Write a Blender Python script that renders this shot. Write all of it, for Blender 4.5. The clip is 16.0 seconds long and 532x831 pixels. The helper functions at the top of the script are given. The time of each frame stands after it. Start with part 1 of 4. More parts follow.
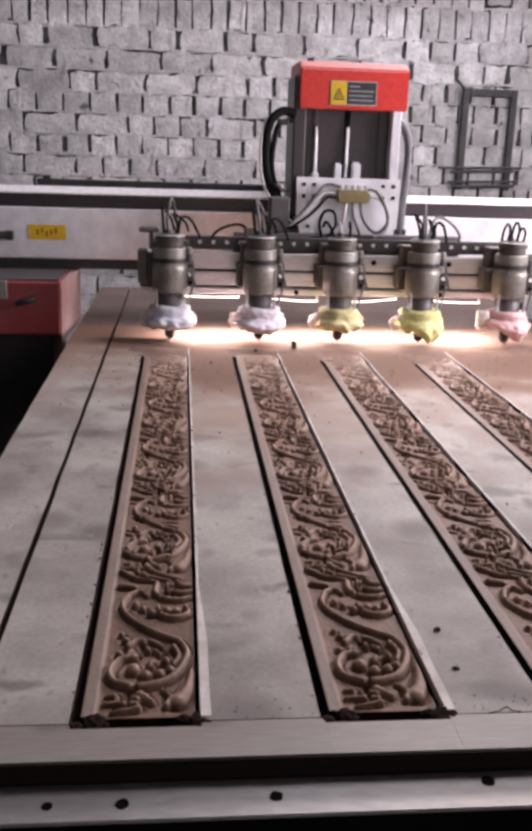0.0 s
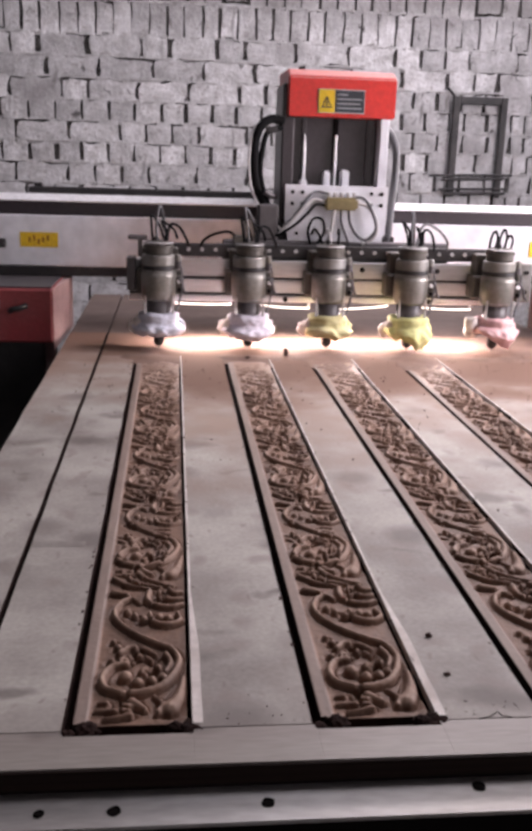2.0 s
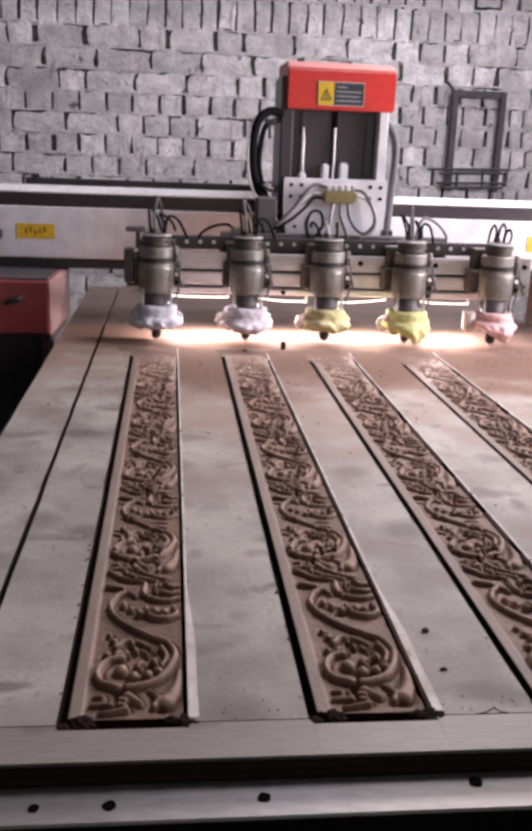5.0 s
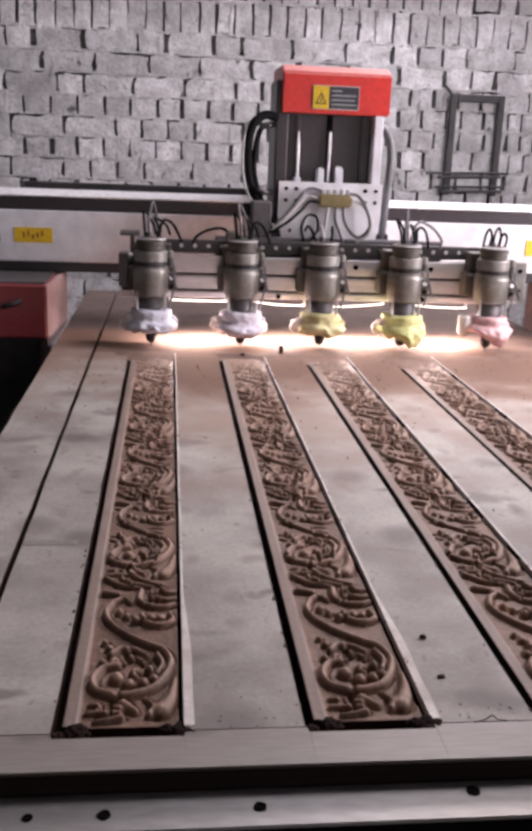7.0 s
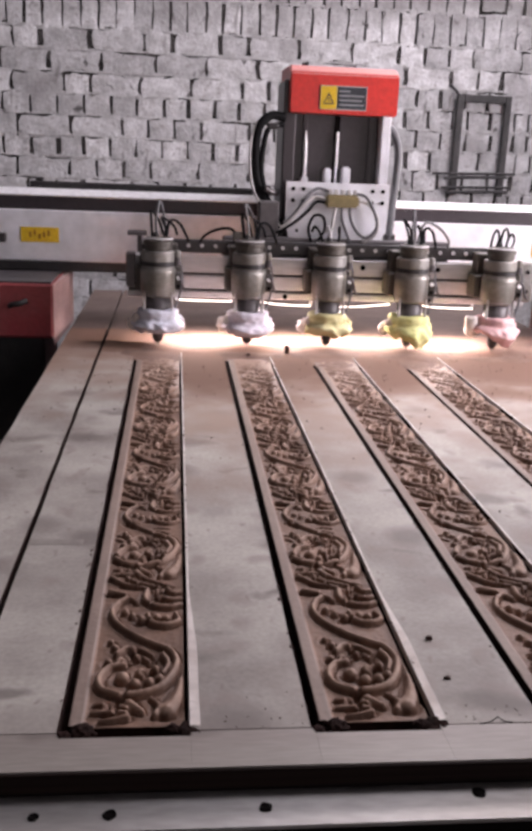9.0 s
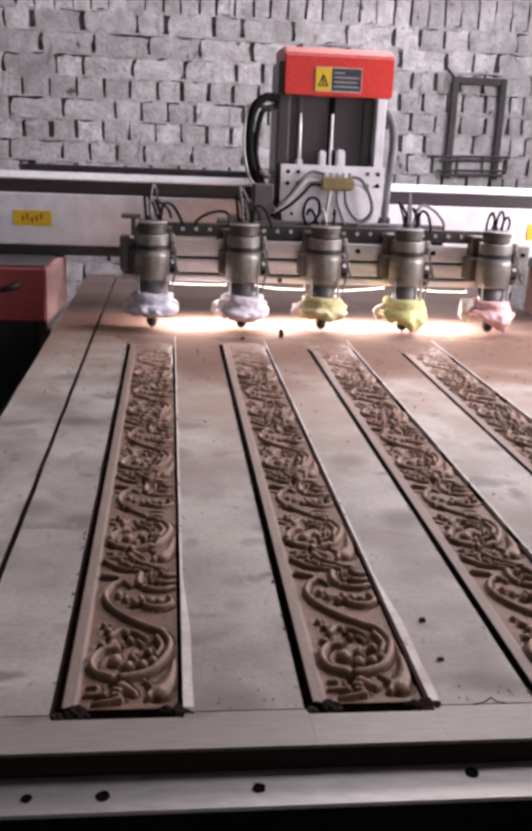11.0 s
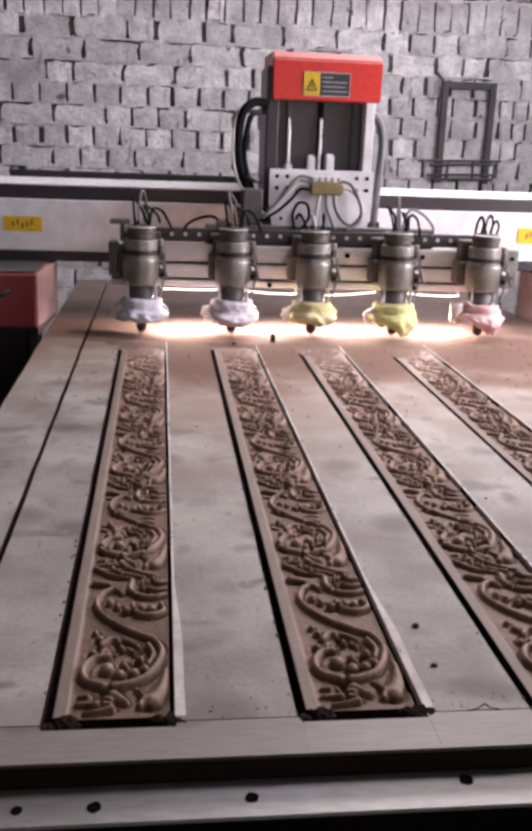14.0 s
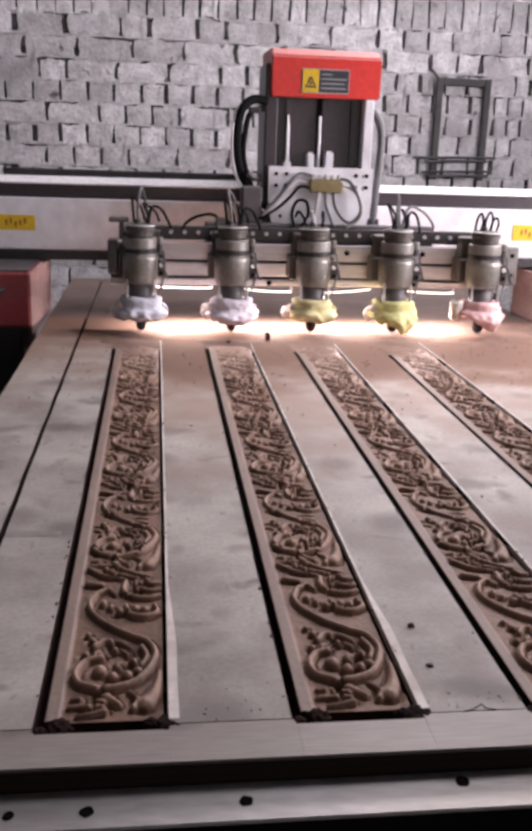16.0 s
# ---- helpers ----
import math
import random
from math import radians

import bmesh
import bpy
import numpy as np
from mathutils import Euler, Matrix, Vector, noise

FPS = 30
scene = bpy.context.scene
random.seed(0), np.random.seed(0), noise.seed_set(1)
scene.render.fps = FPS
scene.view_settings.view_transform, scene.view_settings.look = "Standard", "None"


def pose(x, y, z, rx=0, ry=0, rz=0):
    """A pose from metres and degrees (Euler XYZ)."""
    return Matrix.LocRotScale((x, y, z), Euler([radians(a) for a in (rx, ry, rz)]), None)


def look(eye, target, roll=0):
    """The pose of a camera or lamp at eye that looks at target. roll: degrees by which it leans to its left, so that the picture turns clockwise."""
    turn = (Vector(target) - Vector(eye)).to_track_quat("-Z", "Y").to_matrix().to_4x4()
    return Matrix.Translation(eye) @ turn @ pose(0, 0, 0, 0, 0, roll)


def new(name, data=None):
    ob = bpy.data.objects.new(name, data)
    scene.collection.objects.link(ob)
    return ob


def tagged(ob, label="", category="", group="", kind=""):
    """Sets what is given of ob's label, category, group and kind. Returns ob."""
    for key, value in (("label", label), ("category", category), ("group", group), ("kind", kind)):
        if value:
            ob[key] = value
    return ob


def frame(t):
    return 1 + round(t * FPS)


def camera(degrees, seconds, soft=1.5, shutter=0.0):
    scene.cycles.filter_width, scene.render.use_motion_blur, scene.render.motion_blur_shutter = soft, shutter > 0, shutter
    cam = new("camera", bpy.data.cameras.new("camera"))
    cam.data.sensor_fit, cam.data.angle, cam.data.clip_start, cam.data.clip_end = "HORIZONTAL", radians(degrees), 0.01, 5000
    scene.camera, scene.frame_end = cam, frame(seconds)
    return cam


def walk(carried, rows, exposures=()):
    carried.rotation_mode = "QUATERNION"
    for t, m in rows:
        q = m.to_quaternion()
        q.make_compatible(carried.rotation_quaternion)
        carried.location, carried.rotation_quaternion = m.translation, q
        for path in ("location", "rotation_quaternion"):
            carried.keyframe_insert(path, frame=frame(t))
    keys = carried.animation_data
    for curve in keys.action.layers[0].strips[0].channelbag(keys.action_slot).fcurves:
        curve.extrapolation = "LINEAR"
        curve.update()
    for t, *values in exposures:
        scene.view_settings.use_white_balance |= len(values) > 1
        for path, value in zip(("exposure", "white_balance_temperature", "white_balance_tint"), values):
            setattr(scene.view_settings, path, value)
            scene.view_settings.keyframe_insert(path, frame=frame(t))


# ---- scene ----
cam = camera(32.5, 16.0, 4.7)
PATH = [
    (0, (-0.146, 0.106, 1.256), (0.041, 2.019, 0.705), 1.8),
    (0.5, (-0.148, 0.107, 1.255), (0.043, 2.021, 0.708), 1.9),
    (1, (-0.15, 0.106, 1.256), (0.047, 2.02, 0.709), 2.1),
    (1.5, (-0.149, 0.104, 1.257), (0.051, 2.018, 0.712), 2.1),
    (2, (-0.145, 0.102, 1.258), (0.058, 2.018, 0.721), 1.8),
    (2.5, (-0.146, 0.1, 1.259), (0.052, 2.017, 0.725), 1.8),
    (3, (-0.148, 0.097, 1.26), (0.055, 2.015, 0.731), 2.1),
    (3.5, (-0.148, 0.1, 1.259), (0.062, 2.016, 0.728), 2.0),
    (4, (-0.147, 0.102, 1.258), (0.063, 2.017, 0.721), 2.0),
    (6.5, (-0.145, 0.114, 1.255), (0.069, 2.022, 0.694), 2.5),
    (7, (-0.143, 0.113, 1.257), (0.071, 2.026, 0.714), 2.2),
    (7.5, (-0.143, 0.114, 1.255), (0.074, 2.023, 0.7), 2.2),
    (8, (-0.144, 0.113, 1.257), (0.072, 2.026, 0.713), 2.3),
    (8.5, (-0.145, 0.113, 1.258), (0.058, 2.028, 0.718), 2.3),
    (11, (-0.142, 0.116, 1.253), (0.072, 2.02, 0.679), 2.3),
    (11.5, (-0.142, 0.116, 1.254), (0.088, 2.023, 0.694), 2.4),
    (12, (-0.141, 0.117, 1.256), (0.084, 2.026, 0.703), 2.2),
    (12.5, (-0.139, 0.119, 1.255), (0.089, 2.026, 0.698), 2.1),
    (13, (-0.141, 0.121, 1.253), (0.089, 2.026, 0.691), 2.3),
    (13.5, (-0.139, 0.12, 1.253), (0.089, 2.026, 0.691), 2.1),
    (14, (-0.14, 0.121, 1.253), (0.09, 2.026, 0.689), 2.1),
    (14.5, (-0.138, 0.122, 1.254), (0.093, 2.028, 0.694), 2.0),
    (15, (-0.138, 0.122, 1.256), (0.091, 2.027, 0.693), 1.9),
    (15.5, (-0.14, 0.128, 1.253), (0.09, 2.031, 0.685), 2.1),
    (16, (-0.136, 0.129, 1.252), (0.102, 2.031, 0.684), 1.9),
]
walk(cam, [(t, look(eye, target, roll)) for t, eye, target, roll in PATH], [(0.0, 0.22, 7080, 28), (16.0, 0.22, 7080, 28)])

# ---- light ----
world = bpy.data.worlds.new("world")
scene.world = world
world.use_nodes = True
wn = world.node_tree.nodes
sky = wn.new("ShaderNodeTexSky")
sky.sky_type, sky.sun_disc = "NISHITA", False
sky.sun_elevation, sky.sun_rotation = radians(50), radians(150)
world.node_tree.links.new(sky.outputs[0], wn["Background"].inputs[0])
wn["Background"].inputs[1].default_value = 0.10


def area_lamp(name, m, sx, sy, watts, color):
    data = bpy.data.lights.new(name, "AREA")
    data.shape, data.size, data.size_y, data.energy, data.color = "RECTANGLE", sx, sy, watts, color
    ob = new(name, data)
    ob.matrix_world = m
    return ob


area_lamp("skylight_daylight", pose(1.2, 2.9, 4.05, 0, 0, 0), 1.2, 1.2, 51, (0.88, 0.94, 1.0))
# Added fill from behind the camera, for the faces turned towards it.
area_lamp("front_fill", look((1.2, -3.85, 1.15), (0.8, 0, 1.15)), 1.3, 2.0, 19, (0.95, 0.97, 1.0))
area_lamp("side_window_daylight", look((1.97, 2.1, 1.62), (0, 2.7, 1.40)), 1.1, 1.0, 60, (0.92, 0.96, 1.0))
area_lamp("back_window_daylight", look((1.45, 4.58, 2.75), (0.3, 1.0, 0.75)), 0.85, 0.9, 54, (0.92, 0.96, 1.0))
# lengths of LED tape between the spindles: (from x, to x, height at each end, sag)
TAPES = ((-0.138, 0.018, 0.862, 0.861, 0.001), (0.096, 0.244, 0.861, 0.853, 0.003), (0.318, 0.474, 0.851, 0.863, 0.002), (0.556, 0.722, 0.862, 0.856, 0.003))
TAPE_Y = 2.695
for tape in TAPES:
    lamp_x = (tape[0] + tape[1]) / 2
    area_lamp("work_light", look((lamp_x, TAPE_Y, 0.847), (lamp_x, TAPE_Y - 0.20, 0.0)), tape[1] - tape[0], 0.008, 2.6, (1.0, 0.97, 0.93))


# ---- materials ----
def material(name, color, rough=0.6, metal=0.0, second=None, scale=12.0, amount=0.5, grain=90.0, bump=0.15,
             depth=0.002, stretch=(1, 1, 1), rand=0.0, sharp=(0.35, 0.7), spec=0.5, coat=0.0, world_space=True):
    m = bpy.data.materials.new(name)
    m.use_nodes = True
    nt = m.node_tree
    n, li = nt.nodes, nt.links
    b = n["Principled BSDF"]
    b.inputs["Roughness"].default_value, b.inputs["Metallic"].default_value = rough, metal
    b.inputs["Specular IOR Level"].default_value = spec
    b.inputs["Coat Weight"].default_value = coat
    co = n.new("ShaderNodeNewGeometry").outputs["Position"] if world_space else n.new("ShaderNodeTexCoord").outputs["Object"]
    mp = n.new("ShaderNodeMapping")
    mp.inputs["Scale"].default_value = stretch
    li.new(co, mp.inputs[0])
    big, fine = n.new("ShaderNodeTexNoise"), n.new("ShaderNodeTexNoise")
    for t, s, d in ((big, scale, 4), (fine, grain, 3)):
        li.new(mp.outputs[0], t.inputs["Vector"])
        t.inputs["Scale"].default_value, t.inputs["Detail"].default_value = s, d
    ramp = n.new("ShaderNodeMapRange")
    ramp.inputs[1].default_value, ramp.inputs[2].default_value = sharp
    ramp.inputs[4].default_value = amount
    li.new(big.outputs[0], ramp.inputs[0])
    mix = n.new("ShaderNodeMix")
    mix.data_type = "RGBA"
    mix.inputs[6].default_value = (*color, 1)
    mix.inputs[7].default_value = (*(second or [c * 0.55 for c in color]), 1)
    li.new(ramp.outputs[0], mix.inputs[0])
    hsv = n.new("ShaderNodeHueSaturation")
    li.new(mix.outputs[2], hsv.inputs["Color"])
    val = n.new("ShaderNodeMapRange")
    val.inputs[1].default_value, val.inputs[2].default_value = 0.3, 0.7
    val.inputs[3].default_value, val.inputs[4].default_value = 0.88, 1.1
    li.new(fine.outputs[0], val.inputs[0])
    if rand:
        info = n.new("ShaderNodeObjectInfo")
        rr = n.new("ShaderNodeMapRange")
        rr.inputs[3].default_value, rr.inputs[4].default_value = 1 - rand, 1 + rand * 0.4
        li.new(info.outputs["Random"], rr.inputs[0])
        mul = n.new("ShaderNodeMath")
        mul.operation = "MULTIPLY"
        li.new(val.outputs[0], mul.inputs[0])
        li.new(rr.outputs[0], mul.inputs[1])
        li.new(mul.outputs[0], hsv.inputs["Value"])
    else:
        li.new(val.outputs[0], hsv.inputs["Value"])
    li.new(hsv.outputs[0], b.inputs["Base Color"])
    bp = n.new("ShaderNodeBump")
    bp.inputs["Strength"].default_value, bp.inputs["Distance"].default_value = bump, depth
    li.new(fine.outputs[0], bp.inputs["Height"])
    li.new(bp.outputs[0], b.inputs["Normal"])
    return m, n, li, b, hsv


def mat(*a, **k):
    return material(*a, **k)[0]


def add_layer(got, color, axis, lo, hi, noise_scale, cut, strength=1.0, matte=False):
    """A second, patchy coat of colour (dust, dirt, painted light) over a material, thicker along one axis."""
    m, n, li, b, hsv = got
    pos = n.new("ShaderNodeNewGeometry").outputs["Position"]
    sep = n.new("ShaderNodeSeparateXYZ")
    li.new(pos, sep.inputs[0])
    mr = n.new("ShaderNodeMapRange")
    mr.inputs[1].default_value, mr.inputs[2].default_value = lo, hi
    li.new(sep.outputs[axis], mr.inputs[0])
    no = n.new("ShaderNodeTexNoise")
    no.inputs["Scale"].default_value, no.inputs["Detail"].default_value = noise_scale, 5
    li.new(pos, no.inputs["Vector"])
    ad = n.new("ShaderNodeMath")
    ad.operation = "ADD"
    li.new(mr.outputs[0], ad.inputs[0])
    li.new(no.outputs[0], ad.inputs[1])
    cu = n.new("ShaderNodeMapRange")
    cu.inputs[1].default_value, cu.inputs[2].default_value, cu.inputs[4].default_value = cut, cut + 0.5, strength
    li.new(ad.outputs[0], cu.inputs[0])
    old = b.inputs["Base Color"].links[0].from_socket
    mix = n.new("ShaderNodeMix")
    mix.data_type = "RGBA"
    mix.inputs[7].default_value = (*color, 1)
    li.new(cu.outputs[0], mix.inputs[0])
    li.new(old, mix.inputs[6])
    li.new(mix.outputs[2], b.inputs["Base Color"])
    if matte:
        for socket, dull in (("Roughness", 0.97), ("Specular IOR Level", 0.08)):
            gloss = n.new("ShaderNodeMapRange")
            gloss.inputs[2].default_value = strength * 0.8
            gloss.inputs[3].default_value, gloss.inputs[4].default_value = b.inputs[socket].default_value, dull
            li.new(cu.outputs[0], gloss.inputs[0])
            li.new(gloss.outputs[0], b.inputs[socket])
    return m


def add_spots(got, color, scale, size, strength, stretch=(1, 1, 1), warp=0.03):
    """Scattered soft-edged stains of their own shape."""
    m, n, li, b, hsv = got
    pos = n.new("ShaderNodeNewGeometry").outputs["Position"]
    no = n.new("ShaderNodeTexNoise")
    no.inputs["Scale"].default_value = 14
    li.new(pos, no.inputs["Vector"])
    vm = n.new("ShaderNodeVectorMath")
    vm.operation = "MULTIPLY_ADD"
    vm.inputs[1].default_value = (warp, warp, 0)
    li.new(no.outputs["Color"], vm.inputs[0])
    li.new(pos, vm.inputs[2])
    mp = n.new("ShaderNodeMapping")
    mp.inputs["Scale"].default_value = stretch
    li.new(vm.outputs[0], mp.inputs[0])
    vo = n.new("ShaderNodeTexVoronoi")
    vo.inputs["Scale"].default_value = scale
    li.new(mp.outputs[0], vo.inputs["Vector"])
    mr = n.new("ShaderNodeMapRange")
    mr.inputs[1].default_value, mr.inputs[2].default_value = size, size * 0.35
    mr.inputs[4].default_value = strength
    li.new(vo.outputs["Distance"], mr.inputs[0])
    old = b.inputs["Base Color"].links[0].from_socket
    mix = n.new("ShaderNodeMix")
    mix.data_type = "RGBA"
    mix.inputs[7].default_value = (*color, 1)
    li.new(mr.outputs[0], mix.inputs[0])
    li.new(old, mix.inputs[6])
    li.new(mix.outputs[2], b.inputs["Base Color"])
    return got


def laminate(name, dust_from, dust_cut):
    """Stained grey laminate with sawdust lying thicker towards the cutters."""
    got = material(name, (0.405, 0.380, 0.348), 0.64, second=(0.18, 0.155, 0.143), scale=7, amount=0.85, grain=160, bump=0.1, depth=0.001, spec=0.38)
    add_spots(got, (0.12, 0.098, 0.092), 6.5, 0.30, 0.72, (1, 1.1, 0))
    add_spots(got, (0.22, 0.18, 0.165), 15, 0.34, 0.6, (1.2, 0.8, 0), 0.09)
    add_spots(got, (0.17, 0.13, 0.12), 30, 0.18, 0.55, (1.5, 0.7, 0), 0.05)
    add_spots(got, (0.20, 0.14, 0.12), 2.6, 0.34, 0.35, (1.3, 0.9, 0), 0.12)
    add_spots(got, (0.10, 0.080, 0.072), 4.2, 0.20, 0.62, (0.8, 1.5, 0), 0.10)
    add_spots(got, (0.07, 0.055, 0.05), 13, 0.05, 0.9, (1, 1, 0))
    add_spots(got, (0.085, 0.068, 0.062), 8.5, 0.22, 0.6, (0.9, 1.5, 0), 0.12)
    # Smudges at the near end, darkened further to paint in the dimmer light there.
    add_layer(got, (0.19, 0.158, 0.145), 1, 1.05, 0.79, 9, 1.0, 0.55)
    add_layer(got, (0.30, 0.205, 0.162), 1, dust_from, 2.45, 7, dust_cut, 0.85)
    return add_layer(got, (0.205, 0.125, 0.096), 1, dust_from + 0.75, dust_from + 1.25, 7, 0.85, 0.92, True)


LAMINATE = laminate("grey_laminate", 1.05, 0.76)
CLEANER = laminate("cleaner_grey_laminate", 1.45, 0.95)
got = material("grained_front_laminate", (0.29, 0.262, 0.238), 0.48, second=(0.24, 0.20, 0.185), scale=16, amount=0.7, grain=260, bump=0.12, depth=0.001, spec=0.35, stretch=(0.12, 1, 1), rand=0.06)
add_spots(got, (0.12, 0.098, 0.092), 11, 0.26, 0.5, (0.8, 1.3, 0), 0.06)
FRONTBOARD = got[0]
GLUE = mat("old_glue", (0.15, 0.128, 0.118), 0.6, second=(0.27, 0.245, 0.225), scale=25, amount=0.8)
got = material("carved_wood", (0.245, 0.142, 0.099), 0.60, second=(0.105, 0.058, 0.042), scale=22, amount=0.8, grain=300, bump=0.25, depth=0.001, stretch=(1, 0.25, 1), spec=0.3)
# Paler colour by height paints light onto the tops of the carving.
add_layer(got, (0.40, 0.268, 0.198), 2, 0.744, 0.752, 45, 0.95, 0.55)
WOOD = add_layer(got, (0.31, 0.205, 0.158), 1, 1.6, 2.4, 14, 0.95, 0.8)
RAW = mat("raw_cut_edge", (0.74, 0.69, 0.66), 0.7, second=(0.36, 0.29, 0.26), scale=11, amount=0.8)
DARKBOARD = mat("dark_brown_board", (0.125, 0.092, 0.082), 0.75, second=(0.19, 0.14, 0.12), scale=10, amount=0.6, spec=0.2)
PLANED = mat("planed_border", (0.235, 0.172, 0.143), 0.65, second=(0.20, 0.135, 0.11), scale=14, amount=0.7, stretch=(1, 0.2, 1))
BURNT = mat("burnt_wood", (0.028, 0.0125, 0.0105), 0.95, second=(0.006, 0.003, 0.0028), scale=60, bump=0.5, spec=0.1)
DUST = mat("wood_dust", (0.235, 0.145, 0.110), 0.95, second=(0.10, 0.054, 0.040), scale=11, amount=0.85, grain=220, bump=0.5, depth=0.003)
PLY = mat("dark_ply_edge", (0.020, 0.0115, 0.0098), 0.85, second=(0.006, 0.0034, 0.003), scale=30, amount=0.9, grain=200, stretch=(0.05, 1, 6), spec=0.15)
CHIP = mat("dark_chip", (0.055, 0.024, 0.018), 0.85)
STEEL = mat("worn_steel", (0.35, 0.34, 0.335), 0.48, 0.55, second=(0.25, 0.22, 0.2), scale=9, amount=0.7, grain=140, stretch=(0.3, 1, 1))
BLACK = mat("black_steel", (0.02, 0.018, 0.02), 0.5, second=(0.05, 0.045, 0.045), scale=20, amount=0.4)
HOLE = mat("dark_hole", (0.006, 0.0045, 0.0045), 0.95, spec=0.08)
ALU = mat("aluminium_profile", (0.52, 0.515, 0.53), 0.4, 0.25, second=(0.42, 0.40, 0.40), scale=8, amount=0.5, stretch=(0.2, 1, 1))
# White, non-metal colour paints in the reflection along the polished rail.
BRIGHT = mat("polished_rail", (0.92, 0.92, 0.95), 0.38, 0.0, second=(0.7, 0.7, 0.72), scale=10, amount=0.3)
WHITE = mat("white_enamel", (0.73, 0.74, 0.79), 0.4, second=(0.60, 0.575, 0.60), scale=5, amount=0.5, bump=0.03, grain=22)
GREY = mat("grey_cover", (0.042, 0.034, 0.039), 0.38, 0.1, second=(0.028, 0.022, 0.026), scale=6, amount=0.5, bump=0.05)
DARKGREY = mat("dark_grey_paint", (0.10, 0.09, 0.095), 0.45, second=(0.06, 0.05, 0.055), scale=9)
RED = mat("red_enamel", (0.66, 0.035, 0.025), 0.38, second=(0.5, 0.03, 0.025), scale=6, amount=0.5, bump=0.05)
RED_LIT = mat("toplit_red_paint", (0.74, 0.27, 0.25), 0.6, second=(0.66, 0.18, 0.17), scale=14, amount=0.6)
DULLRED = mat("dusty_red_paint", (0.36, 0.048, 0.055), 0.6, second=(0.32, 0.085, 0.085), scale=9, amount=0.8)
# Pale pink puts the lamp light on the red cheek into its colour.
CHEEK = mat("lit_pink_paint", (0.62, 0.42, 0.40), 0.8, second=(0.45, 0.26, 0.24), scale=12, amount=0.7)
MOTOR = mat("dusty_motor_steel", (0.33, 0.322, 0.312), 0.42, 0.55, second=(0.17, 0.148, 0.12), scale=18, amount=0.8, grain=160)
OLIVE = mat("clamp_casting", (0.078, 0.070, 0.064), 0.5, 0.3, second=(0.135, 0.12, 0.10), scale=24, amount=0.6)
CLAMP = mat("olive_clamp_ring", (0.30, 0.290, 0.272), 0.42, 0.45, second=(0.15, 0.138, 0.115), scale=20, amount=0.8, grain=120)
RUBBER = mat("black_rubber", (0.007, 0.007, 0.008), 0.75, spec=0.12)
GREYHOSE = mat("grey_hose", (0.13, 0.13, 0.14), 0.5)
PALECABLE = mat("pale_cable", (0.5, 0.48, 0.48), 0.5)
BRASS = mat("olive_connector", (0.23, 0.18, 0.08), 0.5, second=(0.15, 0.11, 0.05), scale=30)
YELLOW = mat("yellow_label", (0.72, 0.47, 0.02), 0.5, second=(0.62, 0.40, 0.03), scale=40, amount=0.5)
LABELDARK = mat("dark_label", (0.03, 0.035, 0.045), 0.4)
LABELTEXT = mat("pale_print", (0.30, 0.32, 0.34), 0.5)
AMBERPRINT = mat("faded_print", (0.30, 0.13, 0.01), 0.6)
CLOTHS = [mat("bluish_white_rag", (0.66, 0.67, 0.76), 0.9, second=(0.35, 0.35, 0.40), scale=25, amount=0.7),
          mat("lilac_white_rag", (0.74, 0.70, 0.78), 0.9, second=(0.5, 0.44, 0.5), scale=25, amount=0.6),
          mat("straw_yellow_rag", (0.72, 0.67, 0.40), 0.9, second=(0.42, 0.37, 0.15), scale=28, amount=0.8, stretch=(0.5, 0.5, 2)),
          mat("lime_yellow_rag", (0.72, 0.72, 0.36), 0.9, second=(0.46, 0.46, 0.14), scale=25, amount=0.7),
          mat("dusty_pink_rag", (0.76, 0.50, 0.50), 0.9, second=(0.55, 0.28, 0.30), scale=25, amount=0.6)]
PALECLOTH = mat("pale_cloth", (0.78, 0.73, 0.70), 0.9, second=(0.6, 0.52, 0.48), scale=20, amount=0.5)
got = material("whitewashed_brick", (0.68, 0.685, 0.705), 0.85, second=(0.38, 0.375, 0.38), scale=17, amount=0.75, grain=60, bump=0.8, depth=0.006, rand=0.28)
add_spots(got, (0.17, 0.16, 0.16), 15, 0.16, 0.7, (1, 0, 0.14), 0.05)
add_spots(got, (0.30, 0.28, 0.28), 22, 0.30, 0.6, (1, 0, 1.4), 0.1)
add_spots(got, (0.13, 0.12, 0.12), 9, 0.20, 0.65, (1, 0, 0.7), 0.2)
add_spots(got, (0.27, 0.26, 0.265), 2.6, 0.36, 0.65, (1, 0, 1.3), 0.25)
add_spots(got, (0.08, 0.075, 0.075), 17, 0.17, 0.9, (1, 0, 0.45), 0.15)
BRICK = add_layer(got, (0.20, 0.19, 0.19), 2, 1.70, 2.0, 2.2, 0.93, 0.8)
got = material("grey_mortar", (0.09, 0.085, 0.083), 0.95, second=(0.02, 0.018, 0.018), scale=13, amount=0.97, grain=90, bump=0.6, depth=0.004, sharp=(0.36, 0.6))
MORTAR = got[0]
JOINT = mat("whitewashed_mortar", (0.50, 0.50, 0.51), 0.9, second=(0.25, 0.245, 0.245), scale=20, amount=0.8, grain=90, bump=0.5, depth=0.004)
PLASTER = mat("grey_plaster", (0.20, 0.20, 0.20), 0.9, second=(0.14, 0.14, 0.14), scale=2)
CONCRETE = mat("dark_concrete", (0.07, 0.06, 0.058), 0.85, second=(0.04, 0.035, 0.033), scale=3)
FRAMEPAINT = mat("grey_iron_paint", (0.035, 0.035, 0.038), 0.65, second=(0.08, 0.075, 0.075), scale=15, amount=0.7)
GLOW = bpy.data.materials.new("led_glow")
GLOW.use_nodes = True
